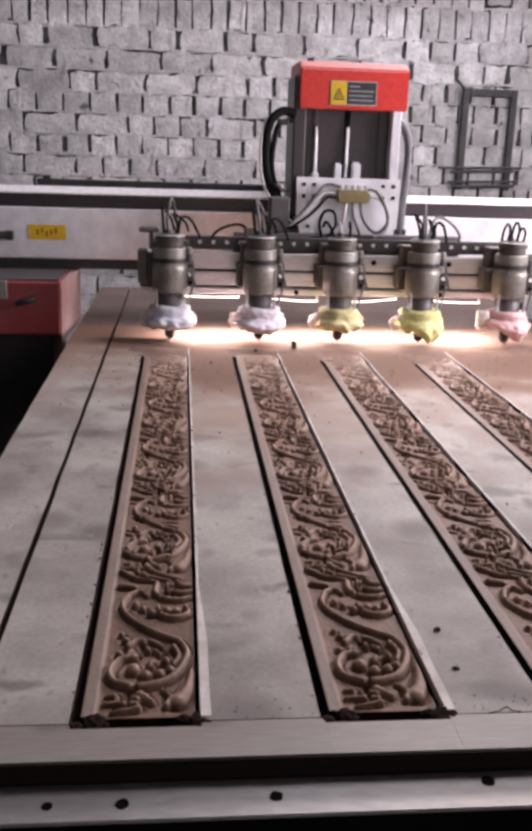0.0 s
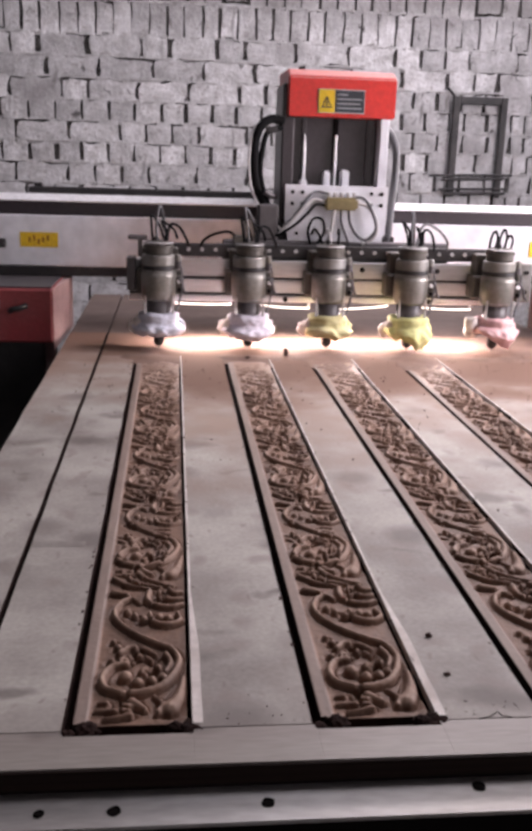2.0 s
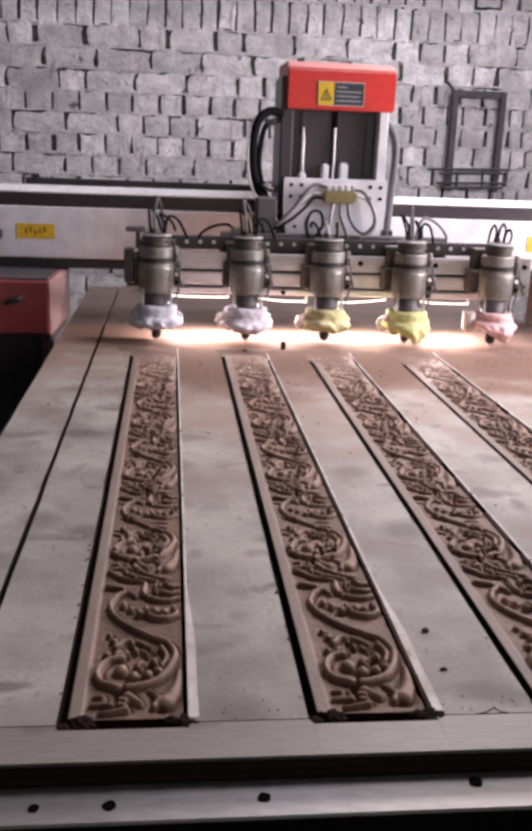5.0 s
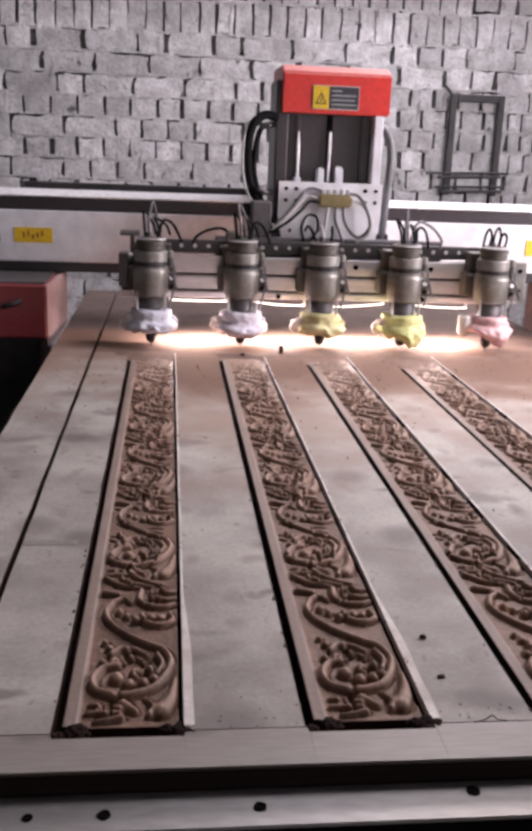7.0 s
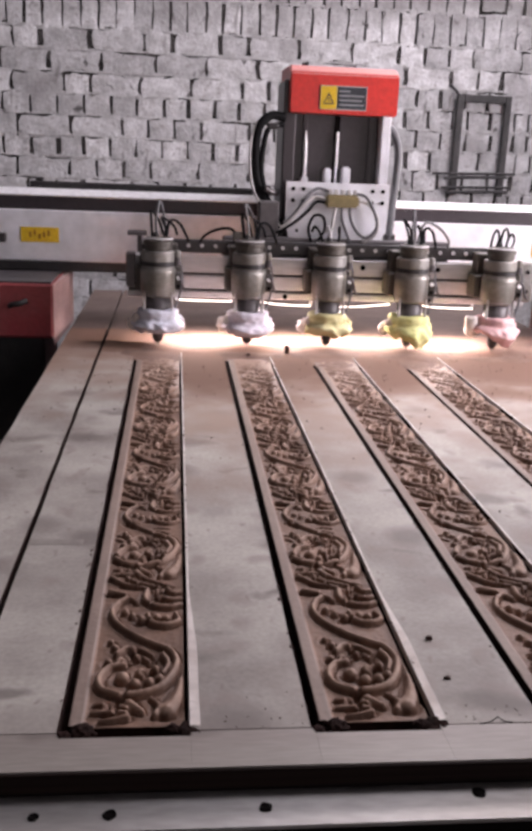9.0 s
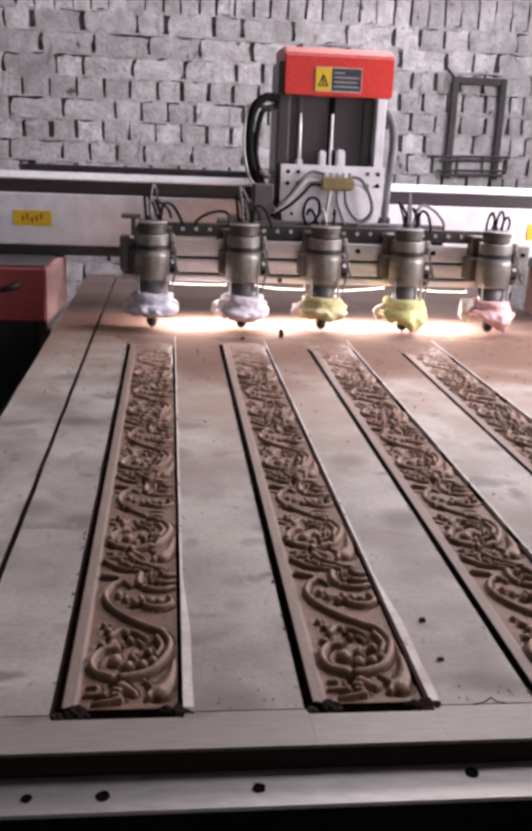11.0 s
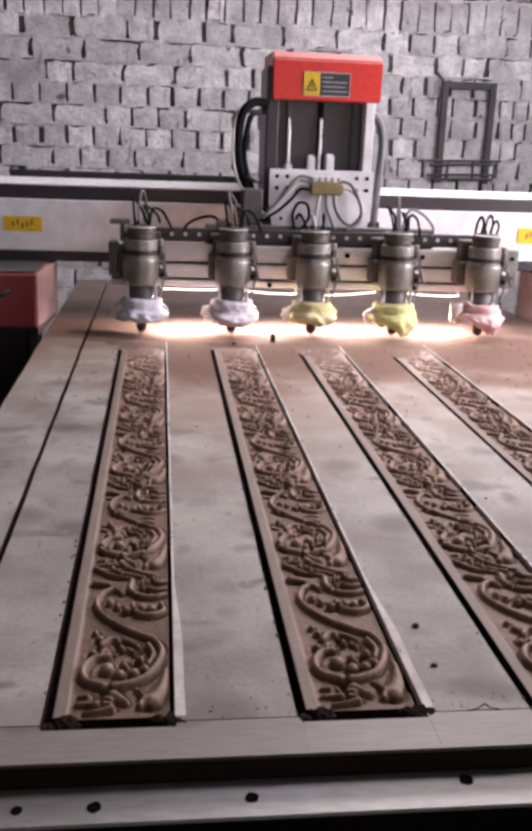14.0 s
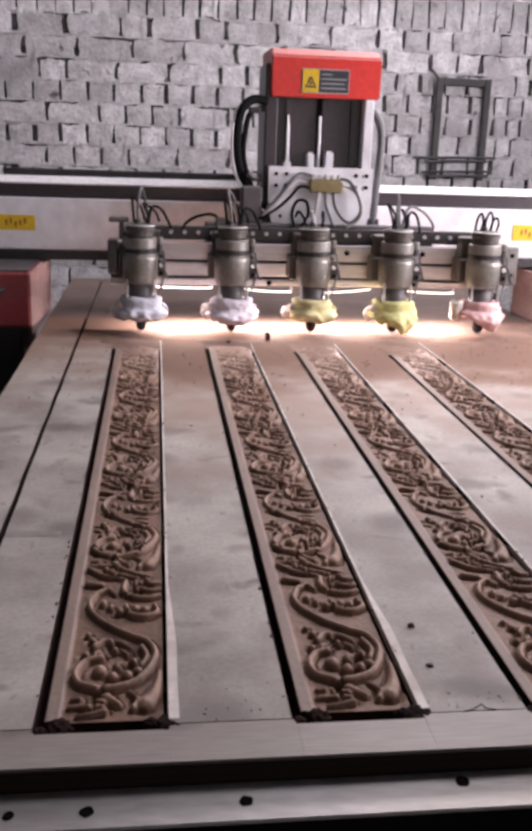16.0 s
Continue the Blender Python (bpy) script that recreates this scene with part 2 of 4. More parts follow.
GLOW.node_tree.nodes["Principled BSDF"].inputs["Emission Color"].default_value = (1, 0.95, 0.86, 1)
GLOW.node_tree.nodes["Principled BSDF"].inputs["Emission Strength"].default_value = 3.5


# ---- mesh helpers ----
def link(name, bm, material_, parent=None, label="", smooth=False):
    me = bpy.data.meshes.new(name)
    bm.to_mesh(me)
    bm.free()
    me.materials.append(material_)
    if smooth:
        for p in me.polygons:
            p.use_smooth = True
    ob = new(name, me)
    if parent:
        ob.parent = parent
    if label:
        ob["label"] = label
    return ob


def part(name, bm, material_, parent, label="", smooth=False):
    return link(name, bm, material_, parent, label, smooth)


def thing(name, label, category, m=None, group="", kind=""):
    ob = new(name)
    if m is not None:
        ob.matrix_basis = m
    return tagged(ob, label, category, group, kind)


def box(x0, x1, y0, y1, z0, z1, bevel=0.002, bm=None, segs=1):
    own = bm is None
    bm = bm or bmesh.new()
    g = bmesh.ops.create_cube(bm, size=1)
    vs = g["verts"]
    bmesh.ops.scale(bm, vec=(x1 - x0, y1 - y0, z1 - z0), verts=vs)
    bmesh.ops.translate(bm, vec=((x0 + x1) / 2, (y0 + y1) / 2, (z0 + z1) / 2), verts=vs)
    if bevel:
        es = list({e for v in vs for e in v.link_edges})
        bmesh.ops.bevel(bm, geom=es, offset=bevel, segments=segs, affect="EDGES", clamp_overlap=True)
    return bm


def lathe(profile, n=24, bm=None, at=(0, 0, 0), wobble=None):
    """Rings of (radius, z) round the z axis, closed at both ends."""
    bm = bm or bmesh.new()
    rings = []
    for r, z in profile:
        ring = []
        for i in range(n):
            a = math.tau * i / n
            rr, dz = (r, 0) if wobble is None else wobble(r, z, a)
            ring.append(bm.verts.new((at[0] + rr * math.cos(a), at[1] + rr * math.sin(a), at[2] + z + dz)))
        rings.append(ring)
    for a, b in zip(rings, rings[1:]):
        for i in range(n):
            j = (i + 1) % n
            bm.faces.new((a[i], a[j], b[j], b[i]))
    bm.faces.new(rings[0][::-1])
    bm.faces.new(rings[-1])
    return bm


def smooth_path(pts, steps=8):
    pts = [Vector(p) for p in pts]
    ext = [2 * pts[0] - pts[1], *pts, 2 * pts[-1] - pts[-2]]
    out = []
    for i in range(1, len(ext) - 2):
        p0, p1, p2, p3 = ext[i - 1:i + 3]
        for k in range(steps):
            t = k / steps
            out.append(0.5 * (2 * p1 + (p2 - p0) * t + (2 * p0 - 5 * p1 + 4 * p2 - p3) * t * t + (3 * p1 - p0 - 3 * p2 + p3) * t ** 3))
    out.append(pts[-1])
    return out


def tube(pts, r, n=8, bm=None, steps=8):
    bm = bm or bmesh.new()
    path = smooth_path(pts, steps)
    rings = []
    for i, p in enumerate(path):
        d = (path[min(i + 1, len(path) - 1)] - path[max(i - 1, 0)]).normalized()
        u = d.orthogonal().normalized() if abs(d.y) > 0.95 else d.cross(Vector((0, 1, 0))).normalized()
        v = d.cross(u)
        rings.append([bm.verts.new(p + r * (math.cos(math.tau * k / n) * u + math.sin(math.tau * k / n) * v)) for k in range(n)])
    for a, b in zip(rings, rings[1:]):
        for k in range(n):
            j = (k + 1) % n
            bm.faces.new((a[k], a[j], b[j], b[k]))
    bm.faces.new(rings[0][::-1])
    bm.faces.new(rings[-1])
    return bm


def prism(outline, y0, y1, bm=None):
    """An outline of (x, z) points given depth from y0 to y1."""
    bm = bm or bmesh.new()
    a = [bm.verts.new((x, y0, z)) for x, z in outline]
    b = [bm.verts.new((x, y1, z)) for x, z in outline]
    n = len(a)
    bm.faces.new(a)
    bm.faces.new(b[::-1])
    for i in range(n):
        j = (i + 1) % n
        bm.faces.new((a[j], a[i], b[i], b[j]))
    bmesh.ops.recalc_face_normals(bm, faces=bm.faces)
    return bm


def disc_y(x, y, z, r, depth, n=12, bm=None):
    """A short cylinder along y with its front at y."""
    return prism([(x + r * math.cos(math.tau * i / n), z + r * math.sin(math.tau * i / n)) for i in range(n)], y, y + depth, bm)


# ---- the room ----
WALL = 4.6
floor = tagged(link("floor", box(-3.2, 2.2, -4.2, 5.0, -0.1, 0, 0), CONCRETE), "dark dusty concrete workshop floor", "floor", kind="structure")
tagged(link("wall_left", box(-3.2, -3.0, -4.0, 4.6, 0, 4.0, 0), PLASTER), "plain grey plastered side wall", "wall", kind="structure")
bm = box(2.0, 2.2, -4.0, 1.5, 0, 4.0, 0)
box(2.0, 2.2, 2.7, 4.6, 0, 4.0, 0, bm)
box(2.0, 2.2, 1.5, 2.7, 0, 1.07, 0, bm)
box(2.0, 2.2, 1.5, 2.7, 2.17, 4.0, 0, bm)
tagged(link("wall_right", bm, PLASTER), "plain grey plastered side wall with an open window", "wall", kind="structure")
# Unseen wall; its opening is only there for the added front fill.
bm = box(-3.2, 0.5, -4.2, -4.0, 0, 4.0, 0)
box(1.9, 2.2, -4.2, -4.0, 0, 4.0, 0, bm)
box(0.5, 1.9, -4.2, -4.0, 2.6, 4.0, 0, bm)
tagged(link("wall_front", bm, PLASTER), "plain grey plastered wall with an opening added for fill light", "wall", kind="structure")
bm = box(-3.2, 0.55, -4.2, 5.0, 4.0, 4.15, 0)
box(1.85, 2.2, -4.2, 5.0, 4.0, 4.15, 0, bm)
box(0.55, 1.85, -4.2, 2.25, 4.0, 4.15, 0, bm)
box(0.55, 1.85, 3.55, 5.0, 4.0, 4.15, 0, bm)
tagged(link("ceiling", bm, PLASTER), "grey workshop ceiling with an open roof light", "ceiling", kind="structure")
bm = box(-3.2, 2.2, WALL + 0.012, WALL + 0.3, 0, 2.28, 0)
box(-3.2, 1.0, WALL + 0.012, WALL + 0.3, 2.28, 3.22, 0, bm)
box(1.9, 2.2, WALL + 0.012, WALL + 0.3, 2.28, 3.22, 0, bm)
box(-3.2, 2.2, WALL + 0.012, WALL + 0.3, 3.22, 4.0, 0, bm)
wall_back = tagged(link("wall_back", bm, MORTAR), "rough brick wall, whitewashed, with dark open joints and high window", "wall", kind="structure")


# ---- machine bed ----
TOP = 0.75
BED_L, BED_R, BED_F, BED_B = -0.449, 1.03, 0.788, 3.63
STRIPS = (-0.247, -0.013, 0.211, 0.449)          # left edge of each slot
S_FRONT, S_BACK = 0.842, 2.5
bed = thing("machine_bed", "grey stained machine bed of long panels with dark slots between", "machine bed")
bm = box(BED_L, BED_R, BED_F + 0.004, BED_B, TOP - 0.055, TOP - 0.021, 0)
part("base_board", bm, BURNT, bed, "dark burnt base board")


def long_panel(x0, x1, y0, y1):
    """A long panel with slightly wavering routed edges."""
    bm = bmesh.new()
    n = 60
    rows = []
    for i in range(n + 1):
        y = y0 + (y1 - y0) * i / n
        e = noise.noise((x0 * 7, y * 9, 0)) * 0.0012
        z = TOP - 0.019
        prof = [(x0 + e, z), (x0 + e, TOP - 0.0006), (x0 + e + 0.0006, TOP), (x1 + e - 0.0006, TOP), (x1 + e, TOP - 0.0006), (x1 + e, z)]
        rows.append([bm.verts.new((x, y, zz)) for x, zz in prof])
    for a, b in zip(rows, rows[1:]):
        for k in range(5):
            bm.faces.new((a[k], a[k + 1], b[k + 1], b[k]))
        bm.faces.new((a[5], a[0], b[0], b[5]))
    bm.faces.new(rows[0][::-1])
    bm.faces.new(rows[-1])
    bmesh.ops.recalc_face_normals(bm, faces=bm.faces)
    for fc in bm.faces:
        if abs(fc.normal.x) > 0.5:
            fc.material_index = 1
    return bm


def bed_panel(name, x0, x1, y0, y1):
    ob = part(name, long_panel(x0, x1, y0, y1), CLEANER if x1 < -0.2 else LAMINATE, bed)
    ob.data.materials.append(BURNT)


bed_panel("panel", BED_L, -0.3415, S_FRONT, 2.829)
left = -0.3355
for s in STRIPS:
    bed_panel("panel", left, s + (0.0015 if s < -0.2 else -0.0005 if s < 0.1 else -0.001), S_FRONT, S_BACK)
    left = s + 0.1215
bed_panel("panel", left, BED_R, S_FRONT, S_BACK)
bed_panel("panel", -0.3355, BED_R, S_BACK + 0.001, 2.829)
for x0, x1 in ((BED_L, -0.3415), (-0.3355, BED_R)):
    part("back_board", box(x0, x1, 2.8305, BED_B, TOP - 0.019, TOP - 0.001, 0.001), DARKBOARD, bed, "dark brown worn board")
edges = [BED_L, -0.338]
for q in STRIPS:
    edges += [q + 0.003, q + 0.1220]
edges.append(BED_R)
for k, (x0, x1) in enumerate(zip(edges, edges[1:])):
    part("front_panel", box(x0, x1, BED_F, S_FRONT - (0.0085 if k > 1 and k % 2 == 0 else 0.0015), TOP - 0.019, TOP, 0.0002), FRONTBOARD, bed)
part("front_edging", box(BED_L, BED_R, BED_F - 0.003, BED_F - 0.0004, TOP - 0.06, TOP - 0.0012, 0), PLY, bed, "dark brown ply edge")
for s in STRIPS:
    bm = bmesh.new()
    n, rows = 90, []
    for i in range(n + 1):
        y = S_FRONT + 0.006 + (S_BACK - S_FRONT - 0.006) * i / n
        w = 0.0085 + 0.0012 * noise.noise((s * 31, y * 5, 2)) + 0.0008 * noise.noise((s * 31, y * 21, 5))
        w *= 1 - 0.74 * min(1, max(0, (y - 1.0) / 0.12))
        rows.append([bm.verts.new(p) for p in ((s + 0.1213 - w * 0.08, y, TOP - 0.008), (s + 0.1213, y, TOP + 0.0006), (s + 0.1217 + w, y, TOP + 0.0006), (s + 0.1217 + w, y, TOP - 0.0018))])
    for a, b in zip(rows, rows[1:]):
        for k in range(3):
            bm.faces.new((a[k], b[k], b[k + 1], a[k + 1]))
    part("cut_edge", bm, RAW, bed, "pale raw cut edge")

part("glue_mark", box(-0.333, -0.2625, 1.257, 1.2745, TOP + 0.0001, TOP + 0.0003, 0), GLUE, bed, "dull band of old glue")

part("crack", tube([(0.148, 0.8410, TOP), (0.160, 0.8440, TOP), (0.169, 0.8510, TOP), (0.172, 0.8440, TOP), (0.180, 0.8420, TOP)], 0.0007, 5, None, 2), HOLE, bed, "jagged crack in the panel")

# steel rail across the front end
rail = thing("front_rail", "worn flat steel rail with dark bolt holes before the bed", "rail")
RZ = 0.7295
part("bar", box(BED_L - 0.1, BED_R + 0.1, 0.737, BED_F - 0.0035, RZ - 0.004, RZ, 0.0012), STEEL, rail)
# Added near-black block gives the dark shade below the steel bar.
part("rail_support", box(BED_L - 0.1, BED_R + 0.1, 0.741, BED_F - 0.004, RZ - 0.12, RZ - 0.0045, 0), HOLE, rail, "near-black block standing in for shade under the rail")
for x, y, r in ((-0.255, 0.757, 0.0038), (-0.193, 0.757, 0.0046), (-0.063, 0.76, 0.0048), (0.126, 0.77, 0.005), (0.315, 0.778, 0.0048), (0.505, 0.780, 0.0048)):
    bm = bmesh.new()
    n, rings = 18, []
    for k, z in ((1.25, RZ - 0.003), (1.2, RZ + 0.0012), (1.0, RZ + 0.0016), (0.8, RZ + 0.0008)):
        rings.append([bm.verts.new((x + r * k * math.cos(math.tau * i / n) * (1 + 0.25 * noise.noise((x * 50, math.cos(math.tau * i / n), math.sin(math.tau * i / n)))), y + r * k * math.sin(math.tau * i / n) * (1 + 0.25 * noise.noise((x * 70, math.cos(math.tau * i / n), math.sin(math.tau * i / n)))), z)) for i in range(n)])
    for p, q in zip(rings, rings[1:]):
        for i in range(n):
            bm.faces.new((p[i], p[(i + 1) % n], q[(i + 1) % n], q[i]))
    bm.faces.new(rings[-1])
    part("bolt_hole", bm, HOLE, rail)
frame_ = thing("bed_frame", "dark red steel frame under the machine bed", "machine frame")
part("side_beam", box(BED_L + 0.02, BED_L + 0.12, BED_F + 0.02, BED_B, 0.5, TOP - 0.056, 0.004), DULLRED, frame_)
part("side_beam", box(BED_R - 0.12, BED_R - 0.02, BED_F + 0.02, BED_B, 0.5, TOP - 0.056, 0.004), DULLRED, frame_)
part("end_beam", box(BED_L + 0.121, BED_R - 0.121, BED_F + 0.02, BED_F + 0.12, 0.5, TOP - 0.056, 0.004), DULLRED, frame_)
for x in (BED_L + 0.02, BED_R - 0.12):
    for y in (BED_F + 0.05, 2.1, BED_B - 0.15):
        part("leg", box(x, x + 0.1, y, y + 0.1, 0, 0.499, 0.003), DULLRED, frame_)


# ---- carved strips ----
SW = 0.1070
RES = 0.0015


def relief(length):
    """Heights of a running acanthus scroll on a strip: rounded stems, curls, leaf lobes and beads."""
    nu, nv = int(SW / RES) + 1, int(length / RES) + 1
    U, V = np.meshgrid(np.linspace(0, SW, nu), np.linspace(0, length, nv))
    H = np.zeros_like(U)
    G = np.zeros_like(U)
    cuts = np.zeros_like(U)
    rng = random.Random(5)

    def bump(u, v, r, h):
        k0, k1 = max(0, int((v - 1.6 * r) / RES) - 1), min(nv, int((v + 1.6 * r) / RES) + 3)
        if k1 <= k0:
            return
        d2 = ((U[k0:k1] - u) ** 2 + (V[k0:k1] - v) ** 2) / (r * r)
        np.maximum(H[k0:k1], h * (0.6 * np.clip(1 - d2, 0, 1) ** 0.5 + 0.4 * np.clip(1 - np.sqrt(d2), 0, 1)), out=H[k0:k1])
        np.maximum(G[k0:k1], np.clip(1 - np.abs(np.sqrt(d2) - 1.05) / 0.45, 0, 1), out=G[k0:k1])

    def stroke(pts, r0, r1, h0, h1):
        r0, r1 = r0 * 0.86, r1 * 0.80
        path = smooth_path([(a, b, 0) for a, b in pts], 14)
        for i, p in enumerate(path):
            t = i / max(1, len(path) - 1)
            bump(p.x, p.y, r0 + (r1 - r0) * t, h0 + (h1 - h0) * t)

    def motif(v0, flip, k):
        """One length of the scroll: a big S-shaped stem round a rosette, leaf fans and a second curl above."""
        def q(*pts):
            return [((1.12 - u if flip else u) * SW, v0 + v * k) for u, v in pts]

        def ball(u, v, r, h):
            (a, c), = q((u, v))
            bump(a, c, r, h)

        stroke(q((0.40, 0.045), (0.60, 0.047), (0.80, 0.062), (0.93, 0.10), (0.86, 0.128), (0.70, 0.142), (0.48, 0.163), (0.30, 0.190), (0.24, 0.215), (0.30, 0.238)), 0.0066, 0.0052, 0.0095, 0.009)
        stroke(q((0.42, 0.100), (0.28, 0.094), (0.20, 0.075), (0.24, 0.056), (0.40, 0.045)), 0.0058, 0.0066, 0.009, 0.010)
        for u, v, r in ((0.42, 0.076, 0.0088), (0.54, 0.064, 0.0076), (0.67, 0.066, 0.0070), (0.77, 0.072, 0.0066), (0.59, 0.083, 0.0074), (0.72, 0.089, 0.0058)):
            ball(u, v, r, 0.0115)
        stroke(q((0.36, 0.104), (0.46, 0.116), (0.60, 0.112), (0.68, 0.103)), 0.0052, 0.0040, 0.010, 0.007)
        stroke(q((0.34, 0.120), (0.45, 0.132), (0.60, 0.128), (0.70, 0.117)), 0.0052, 0.0040, 0.010, 0.007)
        for u, v, r in ((0.27, 0.106, 0.0056), (0.32, 0.134, 0.0058), (0.27, 0.146, 0.0046)):
            ball(u, v, r, 0.0090)
        stroke(q((0.48, 0.022), (0.32, 0.029), (0.20, 0.031)), 0.0046, 0.0034, 0.009, 0.006)
        stroke(q((0.48, 0.014), (0.32, 0.017), (0.18, 0.017)), 0.0046, 0.0034, 0.009, 0.006)
        stroke(q((0.50, 0.008), (0.38, 0.005), (0.26, 0.004)), 0.0046, 0.0034, 0.009, 0.006)
        stroke(q((0.50, 0.032), (0.62, 0.017)), 0.0085, 0.0052, 0.008, 0.009)
        stroke(q((0.97, 0.072), (0.95, 0.052), (0.91, 0.034), (0.84, 0.020)), 0.0050, 0.0145, 0.007, 0.0095)
        stroke(q((0.70, 0.040), (0.78, 0.026), (0.74, 0.012)), 0.0040, 0.0060, 0.006, 0.008)
        stroke(q((0.80, 0.118), (0.85, 0.10), (0.80, 0.082)), 0.0056, 0.0042, 0.009, 0.008)
        stroke(q((0.62, 0.206), (0.67, 0.188), (0.82, 0.181), (0.95, 0.191), (0.92, 0.208)), 0.0054, 0.0050, 0.010, 0.009)
        for u, v, r in ((0.72, 0.200, 0.0070), (0.82, 0.198, 0.0064), (0.56, 0.196, 0.0058), (0.46, 0.204, 0.0054), (0.38, 0.214, 0.0060)):
            ball(u, v, r, 0.0100)
        stroke(q((0.60, 0.264), (0.59, 0.243), (0.70, 0.228), (0.86, 0.225), (0.97, 0.231)), 0.0062, 0.0046, 0.010, 0.008)
        stroke(q((0.72, 0.264), (0.76, 0.249), (0.88, 0.242), (0.97, 0.246)), 0.0052, 0.0042, 0.010, 0.008)
        stroke(q((0.83, 0.270), (0.89, 0.260), (0.97, 0.262)), 0.0048, 0.0042, 0.010, 0.008)
        stroke(q((0.30, 0.238), (0.42, 0.247), (0.50, 0.236)), 0.0052, 0.0040, 0.009, 0.008)
        stroke(q((0.20, 0.263), (0.36, 0.256)), 0.0070, 0.0056, 0.010, 0.009)
        for du, dv in ((0, 0), (0.13, 0.008), (0.27, 0.015)):
            stroke(q((0.18 + du, 0.302 + dv), (0.36 + du, 0.283 + dv * 0.7), (0.60 + du, 0.273 + dv * 0.4)), 0.0050, 0.0038, 0.010, 0.007)

    def gouge(u0, v0, a, l, r, bend):
        """A short deep cut of the tool, thin at both ends."""
        for q in range(13):
            t = q / 12
            u = u0 + l * t * math.cos(a + bend * t)
            v = v0 + l * t * math.sin(a + bend * t)
            w = r * (0.45 + 0.55 * math.sin(math.pi * (0.15 + 0.7 * t)))
            k0, k1 = max(0, int((v - w) / RES) - 1), min(nv, int((v + w) / RES) + 3)
            if k1 > k0:
                d2 = ((U[k0:k1] - u) ** 2 + (V[k0:k1] - v) ** 2) / (w * w)
                np.maximum(cuts[k0:k1], np.clip(1 - d2, 0, 1) ** 0.6, out=cuts[k0:k1])

    def fan(u, v, a, spread, n, l, r=0.0030):
        """Veins of a leaf: cuts that spread from one side."""
        for q in range(n):
            t = q / max(1, n - 1) - 0.5
            gouge(u * SW + 0.004 * t + rng.uniform(-0.001, 0.001), v + 0.017 * t, a + spread * t, l * rng.uniform(0.75, 1.2), r * rng.uniform(0.8, 1.25), rng.uniform(0.2, 0.6))

    v = 0.004
    while v < length:
        k = rng.uniform(0.985, 1.015)
        motif(v, False, k)
        far = min(1.0, v / 0.28)
        for u, dv, a, spread, n, l in ((0.40, 0.112, 0.25, 0.6, 3, 0.022), (0.62, 0.090, 0.3, 0.5, 2, 0.016), (0.30, 0.020, 0.1, 0.5, 3, 0.020),
                                       (0.52, 0.196, 0.1, 0.5, 2, 0.016), (0.66, 0.240, 0.5, 0.6, 3, 0.022), (0.30, 0.290, -0.3, 0.5, 3, 0.020)):
            fan(u + rng.uniform(-0.02, 0.02), v + dv * k, a, spread, n, l)
        if far > 0.5:
            for u, dv, a, spread, n, l in ((0.22, 0.050, 2.2, 0.4, 2, 0.014), (0.52, 0.040, 0.3, 0.8, 3, 0.020), (0.76, 0.062, 2.6, 0.6, 3, 0.020), (0.24, 0.125, 2.3, 0.4, 2, 0.016),
                                           (0.62, 0.135, -0.2, 0.5, 3, 0.024), (0.84, 0.160, 2.7, 0.5, 2, 0.018), (0.40, 0.175, 2.5, 0.5, 3, 0.018), (0.78, 0.205, 0.2, 0.6, 3, 0.018),
                                           (0.26, 0.236, 2.3, 0.4, 2, 0.016), (0.50, 0.262, 0.4, 0.7, 3, 0.022), (0.84, 0.278, 2.6, 0.4, 2, 0.018)):
                fan(u + rng.uniform(-0.05, 0.05), v + (dv + rng.uniform(-0.008, 0.008)) * k, a + rng.uniform(-0.3, 0.3), spread, n, l, 0.0036)
        v += 0.295 * k
    cuts *= (U > 0.016) * (U < SW - 0.004)
    fine = np.vectorize(lambda a, b: noise.noise((a * 160, b * 160, 0)))(U[::2, ::2], V[::2, ::2])
    fine = np.repeat(np.repeat(fine, 2, 0), 2, 1)[:nv, :nu]
    H += fine * 0.0007
    far = np.clip((V - 0.22) / 0.20, 0, 1)
    base = TOP - 0.0056 + 0.0008 * far + (0.78 - 0.22 * far) * H - 0.0045 * G * np.exp(-(H / 0.0035) ** 2) * (1 - 0.4 * far) - 0.0120 * cuts * (0.7 + 0.3 * far)
    base = np.maximum(base, TOP - 0.0175)
    border = 0.0145
    edge = np.clip((border - U) / 0.002, 0, 1)
    base = base * (1 - edge) + (TOP - 0.0030 + fine * 0.0003) * edge
    taper = np.clip((length - V - 0.06) / 0.36, 0, 1)
    base = base * taper + (TOP - 0.0015) * (1 - taper)
    return U, V, base


